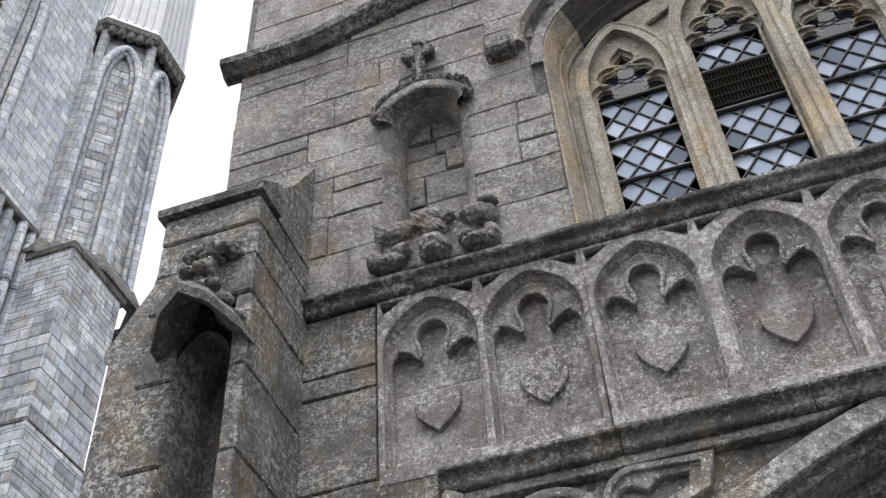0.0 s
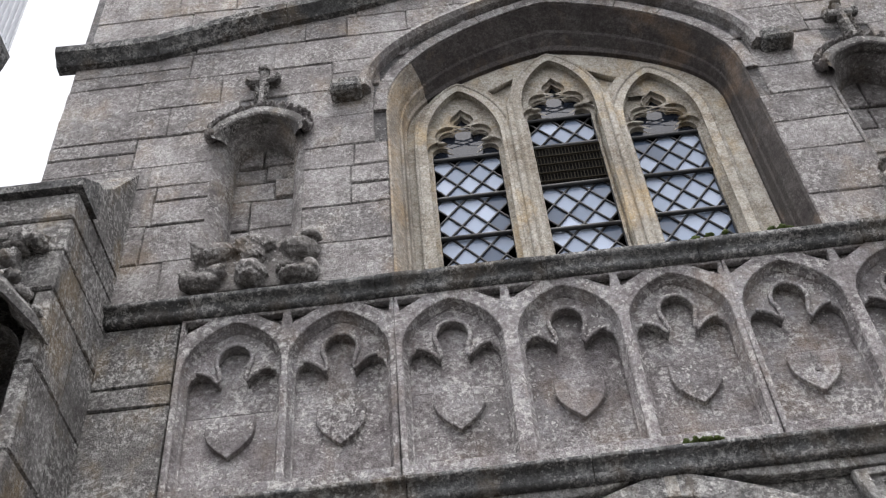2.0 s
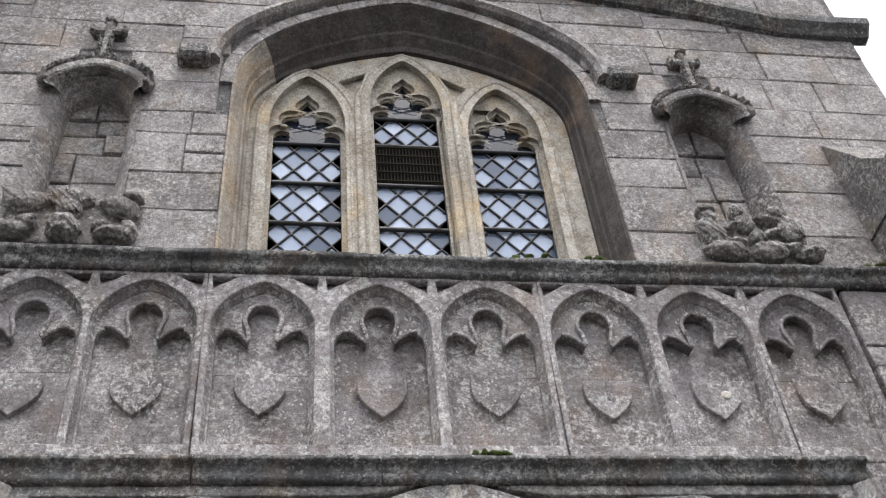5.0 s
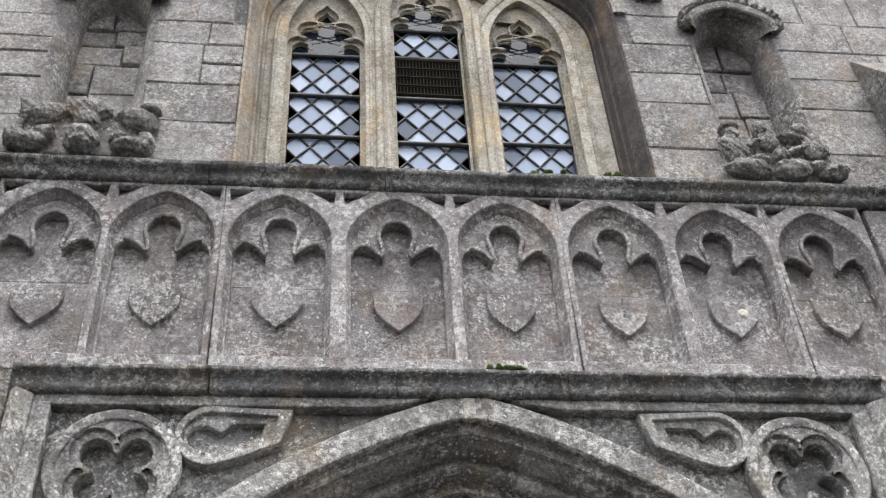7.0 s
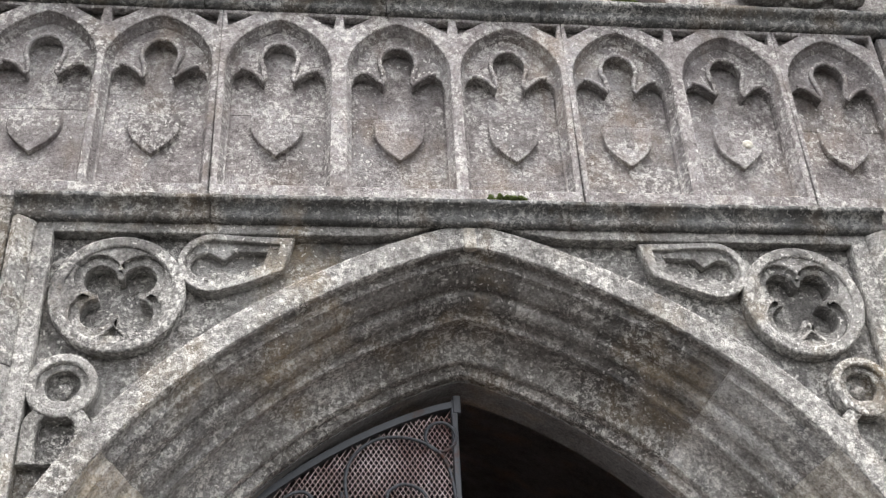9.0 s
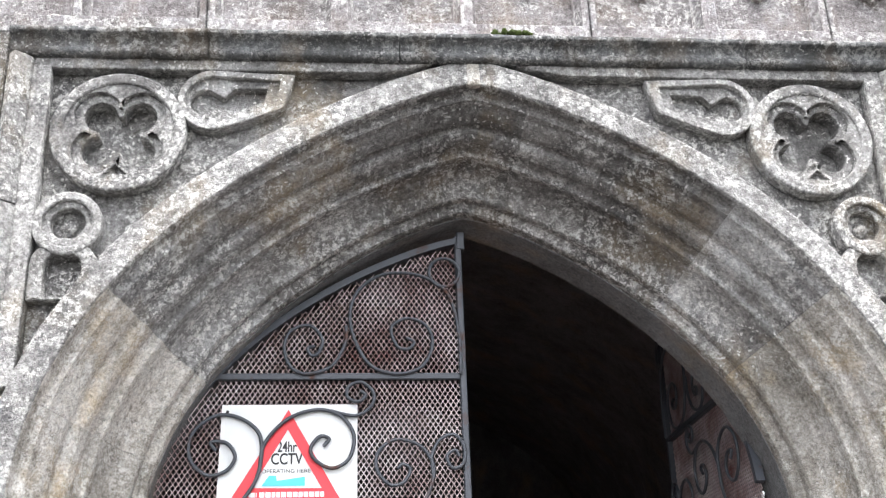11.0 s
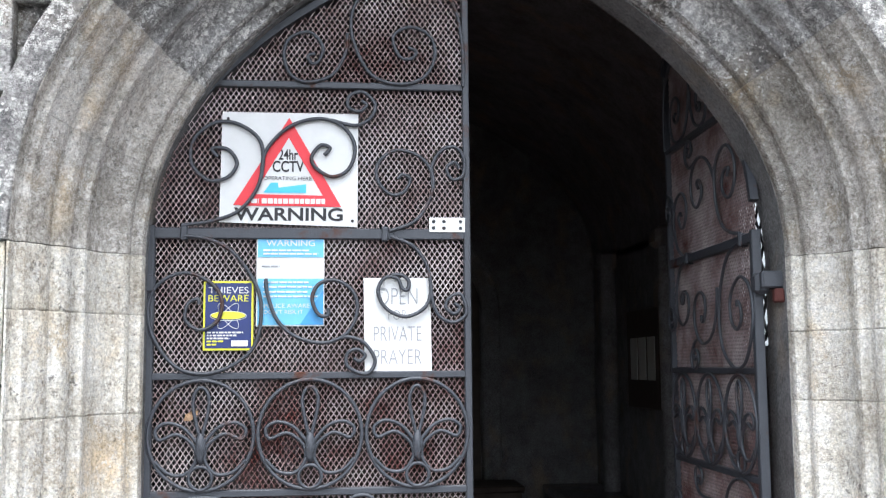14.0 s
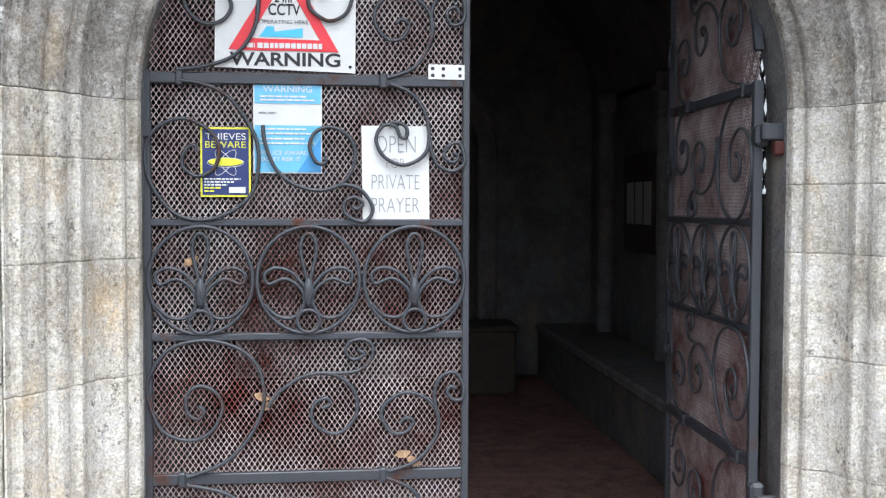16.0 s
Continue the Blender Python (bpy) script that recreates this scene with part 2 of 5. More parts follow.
def box(bm, x0, x1, y0, y1, z0, z1, bevel=0.0):
    made = bmesh.ops.create_cube(bm, size=1)["verts"]
    for v in made:
        v.co = ((x0 + x1) / 2 + v.co.x * (x1 - x0), (y0 + y1) / 2 + v.co.y * (y1 - y0), (z0 + z1) / 2 + v.co.z * (z1 - z0))
    if bevel:
        edges = list({e for v in made for e in v.link_edges})
        bmesh.ops.bevel(bm, geom=edges, offset=bevel, segments=1, affect="EDGES")


def boxed(name, material, parent, x0, x1, y0, y1, z0, z1, bevel=0.004, label=""):
    bm = bmesh.new()
    box(bm, x0, x1, y0, y1, z0, z1, bevel)
    return part(name, bm, material, parent, label)


def from_curve(curve, turn=None):
    ob = bpy.data.objects.new("shape", curve)
    mesh = bpy.data.meshes.new_from_object(ob)
    bpy.data.objects.remove(ob)
    bpy.data.curves.remove(curve)
    if turn is not None:
        mesh.transform(turn)
    mesh.materials.clear()
    return mesh


UPRIGHT = Matrix(((1, 0, 0, 0), (0, 0, -1, 0), (0, 1, 0, 0), (0, 0, 0, 1)))


def plate(outlines, y0, y1, bevel=0.0, rounds=1):
    """An upright slab from y0 (front) to y1, its outlines in (x, z); outlines inside others are holes, with rounded arrises."""
    c = bpy.data.curves.new("plate", "CURVE")
    c.dimensions, c.fill_mode = "2D", "BOTH"
    c.extrude, c.bevel_depth, c.bevel_resolution = max((y1 - y0) / 2 - bevel, 0.0005), bevel, rounds
    c.offset = -bevel
    for pts in outlines:
        s = c.splines.new("POLY")
        s.points.add(len(pts) - 1)
        for p, (x, z) in zip(s.points, pts):
            p.co = (x, z, 0, 1)
        s.use_cyclic_u = True
    return from_curve(c, Matrix.Translation((0, (y0 + y1) / 2, 0)) @ UPRIGHT)


def rod(paths, radius, closed=False, flat=None, turn=None):
    """Bars along paths of (x, y, z): round, or flat of (width, depth)."""
    c = bpy.data.curves.new("rod", "CURVE")
    c.dimensions = "3D"
    c.bevel_depth, c.bevel_resolution, c.use_fill_caps = radius, 2, True
    for pts in paths:
        s = c.splines.new("POLY")
        s.points.add(len(pts) - 1)
        for p, q in zip(s.points, pts):
            p.co = (*q, 1)
        s.use_cyclic_u = closed
    mesh = from_curve(c, turn)
    for f in mesh.polygons:
        f.use_smooth = True
    return mesh


def rect(x0, x1, z0, z1):
    return [(x0, z0), (x1, z0), (x1, z1), (x0, z1)]


def circle(x, z, r, n=32, start=0.0):
    return [(x + r * math.cos(start + 2 * math.pi * i / n), z + r * math.sin(start + 2 * math.pi * i / n)) for i in range(n)]


def head(half, spring, apex, p=1.25, q=2.28, n=14):
    """The right half of a depressed pointed arch, from the springing to the apex, as (x, z)."""
    out = []
    for i in range(n + 1):
        a = math.pi / 2 * i / n
        u = math.cos(a) ** 1.3
        out.append((half * u, spring + (apex - spring) * max(0.0, 1 - u ** p) ** (1 / q)))
    return out


def archway(half, foot, spring, apex, p=1.25, q=2.28, n=14):
    """The whole outline of an arched opening, from the right foot over the apex to the left foot."""
    right = head(half, spring, apex, p, q, n)
    return [(half, foot)] + right + [(-x, z) for x, z in reversed(right[:-1])] + [(-half, foot)]


def bands(bm, rows, closed=False):
    """Faces between successive rows of points."""
    grid = [[bm.verts.new(p) for p in row] for row in rows]
    for a, b in zip(grid, grid[1:]):
        for i in range(len(a) - (0 if closed else 1)):
            j = (i + 1) % len(a)
            bm.faces.new((a[i], a[j], b[j], b[i]))
    return grid


def moulding(bm, path, profile):
    """Sweeps a profile of (out, y) along a path of ((x, z), (nx, nz)); out is measured along the normal n. Ends are closed."""
    rows = [[(x + nx * d, y, z + nz * d) for d, y in profile] for (x, z), (nx, nz) in path]
    grid = bands(bm, rows)
    for row in (grid[0], grid[-1]):
        if len(row) > 2:
            bm.faces.new(row)


def bar_x(bm, x0, x1, profile, shift=None, steps=1):
    """A horizontal moulding along x with a profile of (y, z); closed all round."""
    rows = []
    for i in range(steps + 1):
        x = x0 + (x1 - x0) * i / steps
        rows.append([(x, y, z + (shift(x) if shift else 0)) for y, z in profile])
    grid = bands(bm, rows, closed=True)
    for row in (grid[0], grid[-1]):
        bm.faces.new(row)


# ---- lumps for worn carving ----
def lump(bm, x, y, z, rx, ry, rz, seed=0, rough=0.18, turn=0.0):
    made = bmesh.ops.create_icosphere(bm, subdivisions=3, radius=1.0)["verts"]
    m = Matrix.Translation((x, y, z)) @ Matrix.Rotation(turn, 4, "Y") @ Matrix.Diagonal((rx, ry, rz, 1))
    for v in made:
        k = 1 + rough * noise.noise(v.co * 2.6 + Vector((seed * 7.1, seed * 3.3, 0))) + rough * 0.6 * noise.noise(v.co * 7 + Vector((seed, 0, 0)))
        v.co = m @ (v.co * k)


# ---- ground and porch body ----
ground = boxed("ground", EARTH, None, -60, 60, -60, 120, -0.3, 0.0, 0.0)
tagged(ground, "unseen dark ground outside the porch", "ground", kind="structure")

# doorway: inner opening at the gate, outer edge on the face
HALF, SPRING = 1.005, 1.80


def order(d):
    """Half span, springing, apex and fullness of the arch at d metres outside the opening."""
    k = d / 0.28
    return HALF + d, SPRING, 2.895 + 0.27 * k, 1.25, 2.1 + 0.18 * k


FACE = order(0.28)
front = thing("wall_front", "weathered grey-brown ashlar porch front with lichen", "wall", kind="structure")
# the doorway cuts the foot of the wall
c_left = [(-2.38, 0), (-FACE[0], 0)] + list(reversed(archway(FACE[0], 0, *FACE[1:])))[1:-1] + [(FACE[0], 0), (2.38, 0), (2.38, 4.16), (-2.38, 4.16)]
link_mesh("wall_core", plate([c_left], 0.10, 0.40), MORTAR, front)

# upper wall core with the window and the two niches cut through
WIN = (0.825, 5.35, 6.12)
NICHES = ((-1.40, 4.50, 0.182, 5.20, 5.38), (1.352, 4.50, 0.182, 5.20, 5.38))


def niche_outline(cx, foot, half, spring, apex, grow=0.0):
    return [(cx + x, z) for x, z in archway(half + grow, foot - grow, spring, apex + grow, 1.3, 2.2, 8)]


TOP = 7.4
upper = thing("wall_upper", "weathered ashlar upper wall with wide mortar joints", "wall", kind="structure")
link_mesh("wall_core", plate([rect(-2.38, 2.38, 4.16, TOP), archway(WIN[0], 4.24, WIN[1], WIN[2])] + [niche_outline(*n) for n in NICHES], 0.012, 0.40), MORTAR, upper)

# ---- doorway mouldings, cut into single stones ----
PROFILE = [(0.282, 0.0), (0.277, 0.003), (0.272, 0.030), (0.264, 0.038), (0.246, 0.040), (0.236, 0.062), (0.218, 0.086), (0.207, 0.110), (0.204, 0.134), (0.197, 0.140),
           (0.181, 0.140), (0.170, 0.150), (0.161, 0.170), (0.159, 0.190), (0.151, 0.206), (0.146, 0.211), (0.131, 0.211), (0.127, 0.220), (0.125, 0.250), (0.112, 0.286),
           (0.090, 0.316), (0.062, 0.331), (0.042, 0.336), (0.036, 0.346), (0.034, 0.370), (0.022, 0.378), (0.004, 0.381), (0.0, 0.392), (0.0, 0.56), (0.282, 0.56)]
doorway = thing("doorway_arch", "deeply moulded pointed stone doorway arch, pale at the jambs", "arch", kind="structure")


def arch_point(d, s):
    """A point of the arch at d outside the opening; s runs from 0 at the springing to 1 at the apex."""
    half, spring, apex, p, q = order(d)
    a = math.pi / 2 * s
    u = math.cos(a) ** 1.25
    if s >= 1:
        u = 0.0
    return half * u, spring + (apex - spring) * max(0.0, 1 - u ** p) ** (1 / q)


def voussoir(side, s0, s1, steps=5):
    bm = bmesh.new()
    rows = []
    for i in range(steps + 1):
        s = s0 + (s1 - s0) * i / steps
        row = []
        for d, y in PROFILE:
            x, z = arch_point(max(d, 0.0), s)
            row.append((side * x, y, z))
        rows.append(row)
    grid = bands(bm, rows, closed=True)
    for row in (grid[0], grid[-1]):
        bm.faces.new(row)
    return bm


CUTS = [0.0, 0.16, 0.34, 0.52, 0.72, 0.87, 1.0]
for side in (-1, 1):
    for a, b in zip(CUTS, CUTS[1:]):
        gap = 0.0004
        part("voussoir", voussoir(side, a + gap, b - (gap if b < 1 else 0.0)), BLEND if b < 0.36 else ARCH if b < 0.53 else CROWN, doorway)
    joints = [0.0, 0.34, 0.62, 0.98, 1.33, 1.62, SPRING] if side < 0 else [0.0, 0.30, 0.66, 1.02, 1.345, 1.56, SPRING]
    for z0, z1 in zip(joints, joints[1:]):
        bm = bmesh.new()
        rows = [[(side * (HALF + d), y, zz) for d, y in PROFILE] for zz in (z0 + 0.0006, z0 + 0.005, z1 - 0.005, z1 - 0.0006)]
        for row in (0, 3):
            rows[row] = [(x + side * 0.0015, y + 0.0015, zz) for (x, y, zz), (d, _) in zip(rows[row], PROFILE)]
        grid = bands(bm, rows, closed=True)
        for row in (grid[0], grid[-1]):
            bm.faces.new(row)
        part("jamb_stone", bm, JAMB, doorway)


# ---- ashlar: single blocks, proud of the mortar ----
def block_mesh(w, h, depth, seed):
    """A block with slightly uneven, worn edges; its front looks along -y, its back is open."""
    r = random.Random(seed)
    bm = bmesh.new()
    e = 0.003
    j = lambda k: r.uniform(-k, k)  # noqa: E731
    nx, nz = max(1, int(w / 0.09)), max(1, int(h / 0.09))
    ring = [(-w / 2 + w * i / nx, -h / 2) for i in range(nx)] + [(w / 2, -h / 2 + h * i / nz) for i in range(nz)]
    ring += [(w / 2 - w * i / nx, h / 2) for i in range(nx)] + [(-w / 2, h / 2 - h * i / nz) for i in range(nz)]
    outer = [(x + j(0.0025), z + j(0.0025)) for x, z in ring]
    inner = [(x - math.copysign(e + abs(j(0.004)), x) if abs(x) > 1e-4 else x, z - math.copysign(e + abs(j(0.004)), z) if abs(z) > 1e-4 else z) for x, z in outer]
    rows = [[(x, depth, z) for x, z in outer], [(x, 0.006 + j(0.002), z) for x, z in outer], [(x, j(0.0015), z) for x, z in inner]]
    grid = bands(bm, rows, closed=True)
    bm.faces.new(grid[-1])
    return bm


def block(parent, x0, x1, z0, z1, y, material, seed, depth=0.10):
    bm = block_mesh(x1 - x0, z1 - z0, depth, seed)
    ob = part("ashlar_block", bm, material, parent)
    ob.location = ((x0 + x1) / 2, y, (z0 + z1) / 2)
    return ob


def free_spans(x0, x1, z0, z1, holes):
    """What is left of x0 to x1 in a course once the holes, each a function of z giving spans, are cut away."""
    spans = [(x0, x1)]
    for hole in holes:
        for z in (z0, (z0 + z1) / 2, z1):
            cut = hole(z)
            if cut:
                spans = [s for a, b in spans for s in ((a, min(b, cut[0])), (max(a, cut[1]), b)) if s[1] - s[0] > 0.035]
    return spans


def arch_span(cx, half, foot, spring, apex, p=1.25, q=2.28):
    def span(z):
        if z < foot or z > apex:
            return None
        if z <= spring or apex <= spring:
            return cx - half, cx + half
        u = (1 - ((z - spring) / (apex - spring)) ** q) ** (1 / p)
        return cx - half * u, cx + half * u
    return span


def ashlar(parent, x0, x1, courses, holes, material, seed, y=0.0, longest=0.5):
    r = random.Random(seed)
    count = 0
    for z0, z1 in zip(courses, courses[1:]):
        for a, b in free_spans(x0, x1, z0, z1, holes):
            x = a
            while x < b - 0.01:
                w = r.uniform(0.2, longest)
                end = x + w if b - (x + w) > 0.14 else b
                g = r.choice((0.0006, 0.0008, 0.0012, 0.003))
                beds = [z0, z0 + (z1 - z0) * r.uniform(0.35, 0.65), z1] if r.random() < 0.22 and z1 - z0 > 0.18 else [z0, z1]
                for lo, hi in zip(beds, beds[1:]):
                    block(parent, x + g, end - g, lo + g * 0.8, hi - g * 0.8, y + r.uniform(-0.004, 0.003), material, seed + count + (0 if lo == z0 else 7000))
                x, count = end, count + 1


# ---- string courses ----
strings = thing("string_course", "dark sooty moulded stone string course below the window", "moulding", kind="structure")
UP = [(0.02, 4.150), (-0.012, 4.151), (-0.026, 4.158), (-0.030, 4.170), (-0.027, 4.184), (-0.034, 4.200), (-0.050, 4.206), (-0.055, 4.214), (-0.055, 4.228), (-0.048, 4.236), (0.02, 4.28)]
r5 = random.Random(5)
xs = [-1.945, -1.47, -0.9, -0.25, 0.32, 0.93, 1.46, 1.895]
for a, b in zip(xs, xs[1:]):
    bm = bmesh.new()
    drop = r5.uniform(-0.004, 0.004)
    bar_x(bm, a + 0.002, b - 0.002, [(y - (0.003 if y < 0 else 0) * r5.random(), z + drop) for y, z in UP], steps=6, shift=lambda x: 0.002 * math.sin(x * 31) + 0.0015 * math.sin(x * 77))
    part("string_stone", bm, DARK, strings, smooth=True)

hood = thing("square_hood_mould", "dark square-headed hood mould framing the doorway spandrels", "moulding", kind="structure")
HOOD = [(0.02, 3.235), (-0.016, 3.236), (-0.028, 3.242), (-0.031, 3.253), (-0.025, 3.266), (-0.028, 3.284), (-0.036, 3.294), (-0.052, 3.299), (-0.055, 3.303), (-0.055, 3.314), (-0.048, 3.320), (0.02, 3.35)]
xs = [-1.415, -0.82, -0.23, 0.33, 0.89, 1.41]
for a, b in zip(xs, xs[1:]):
    bm = bmesh.new()
    bar_x(bm, a + 0.002, b - 0.002, HOOD, steps=6, shift=lambda x: 0.002 * math.sin(x * 29))
    part("hood_stone", bm, DARK, hood, smooth=True)
for side in (-1, 1):
    for z0, z1 in ((2.74, 3.23), (2.20, 2.735)):
        bm = bmesh.new()
        rows = [[(side * (1.335 + w), y, z) for w, y in ((0.075, 0.02), (0.075, -0.03), (0.055, -0.05), (0.03, -0.03), (0.012, -0.012), (0.0, 0.02))] for z in (z0, z1)]
        grid = bands(bm, rows, closed=True)
        for row in (grid[0], grid[-1]):
            bm.faces.new(row)
        part("hood_leg", bm, ARCH, hood)

top_string = thing("parapet_string", "dark weathered parapet string course stepping up gently", "moulding", kind="structure")


def top_rise(x):
    return 0.25 * max(0.0, 1.95 - abs(x)) + 0.012 * math.sin(abs(x) * 5.0)


TS = [(0.02, 6.00), (-0.03, 6.006), (-0.05, 6.03), (-0.085, 6.056), (-0.09, 6.10), (-0.03, 6.15), (0.02, 6.158)]
xs = [-2.47, -1.95, -1.3, -0.6, 0.1, 0.75, 1.35, 1.95, 2.47]
for a, b in zip(xs, xs[1:]):
    bm = bmesh.new()
    bar_x(bm, a + 0.002, b - 0.002, TS, steps=8, shift=top_rise)
    part("string_stone", bm, DARK, top_string)


# ---- carved frieze of eight cusped panels ----
frieze = thing("panelled_frieze", "pinkish stone frieze of eight cusped panels with lichen", "frieze", kind="structure")
PANELS = [-1.430, -1.041, -0.629, -0.210, 0.192, 0.600, 1.009, 1.412]


def pointed(cx, half, foot, spring, apex, n=8):
    return [(cx + x, z) for x, z in archway(half, foot, spring, apex, 1.35, 2.0, n)]


def trefoil(cx, half, foot):
    """A panel outline with a cusped trefoil head."""
    right = [(half, foot), (half, 3.865), (half - 0.010, 3.893), (half - 0.034, 3.909), (half - 0.062, 3.905), (half - 0.088, 3.886), (0.054, 3.852), (0.047, 3.868), (0.053, 3.896)]
    for i in range(9):
        a = math.radians(-36 + 126 * i / 8)
        right.append((0.066 * math.cos(a), 3.955 + 0.074 * math.sin(a)))
    return [(cx + x, z) for x, z in right] + [(cx - x, z) for x, z in reversed(right)]


# each panel is one slab: a pointed arch with sunk spandrel triangles, and a cusped layer behind it
EDGES = [-1.635] + [(a + b) / 2 for a, b in zip(PANELS, PANELS[1:])] + [1.615]
for first, last in ((0, 2), (2, 5), (5, 7), (7, 8)):
    x0, x1 = EDGES[first], EDGES[last]
    cuts, lobes = [], []
    for c, e0, e1 in zip(PANELS[first:last], EDGES[first:last], EDGES[first + 1:last + 1]):
        cuts.append(pointed(c, 0.182, 3.39, 3.90, 4.115))
        cuts += [[(e - s * 0.014, 4.140), (e - s * 0.020, 4.078), (e - s * 0.112, 4.140)] for s, e in ((-1, e0), (1, e1))]
        lobes.append(trefoil(c, 0.165, 3.398))
    link_mesh("panel_slab", plate([rect(x0 + 0.0008, x1 - 0.0008, 3.325, 4.155)] + cuts, -0.006, 0.036, 0.006, 2), PINK, frieze)
    link_mesh("cusped_layer", plate([rect(x0 + 0.0008, x1 - 0.0008, 3.362, 4.15)] + lobes, 0.040, 0.085, 0.005, 1), PINK, frieze)
for c in PANELS:
    ridge = trefoil(c, 0.169, 3.398)[3:-3]
    link_mesh("cusp_ridge", rod([[(x, 0.034, z + 0.005) for x, z in ridge]], 0.009), PINK, frieze)
    # hollow chamfer round the arch
    bm = bmesh.new()
    rows = [[(x, y, z) for x, z in pointed(c, h, 3.39, 3.90, ap)] for h, y, ap in ((0.184, 0.002, 4.117), (0.180, 0.018, 4.110), (0.170, 0.034, 4.096), (0.166, 0.047, 4.090))]
    bands(bm, rows)
    part("arch_hollow", bm, PINK, frieze)
r6 = random.Random(6)
for k, c in enumerate(PANELS):
    bed = 3.734 + r6.uniform(-0.004, 0.004)
    boxed("back_panel", PINK, frieze, c - 0.195, c + 0.195, 0.070 + r6.uniform(-0.002, 0.002), 0.13, 3.37, bed - 0.002, 0.002)
    boxed("back_panel", PINK, frieze, c - 0.195, c + 0.195, 0.076 + r6.uniform(-0.003, 0.003), 0.13, bed + 0.002, 4.14, 0.002)
    lean = (k * 37 % 5 - 2) * 0.002
    pts = []
    for x, z in ((-0.086, 3.715), (0.086, 3.715), (0.086, 3.65), (0.078, 3.622), (0.050, 3.585), (0.0, 3.542), (-0.050, 3.585), (-0.078, 3.622), (-0.086, 3.65)):
        pts.append((c + x, z + lean))
    shield = link_mesh("shield", plate([pts], 0.048, 0.088, 0.004, 1), PINK, frieze, "worn blank carved stone shield")
    if k in (1, 5):
        boxed("shield_rib", PINK, frieze, c - 0.006, c + 0.006, 0.0445, 0.055, 3.57 if k == 1 else 3.62, 3.705, 0.002)
    if k == 6:
        bm = bmesh.new()
        bmesh.ops.create_uvsphere(bm, u_segments=12, v_segments=8, radius=0.02, matrix=Matrix.Translation((c + 0.03, 0.049, 3.65)) @ Matrix.Diagonal((1, 0.35, 1, 1)))
        part("shield_boss", bm, JAMB, frieze, smooth=True)
# broken white ledge under the panels
for k, c in enumerate(PANELS):
    bm = bmesh.new()
    bar_x(bm, c - 0.15, c + 0.15, [(0.085, 3.375), (0.008, 3.377), (0.014, 3.398), (0.085, 3.445)], steps=10, shift=lambda x: 0.004 * math.sin(x * 61) + 0.003 * math.sin(x * 143))
    part("panel_ledge", bm, BLEND, frieze, "crust of white lichen on the ledge")

# ---- spandrels of the doorway ----
spandrel = thing("carved_spandrels", "carved stone doorway spandrels with quatrefoils in rings", "carving", kind="structure")


def band_edge(grow, n=16):
    half, spring, apex, p, q = FACE
    return head(half + grow, spring, apex + grow * 1.05, p, q, n)


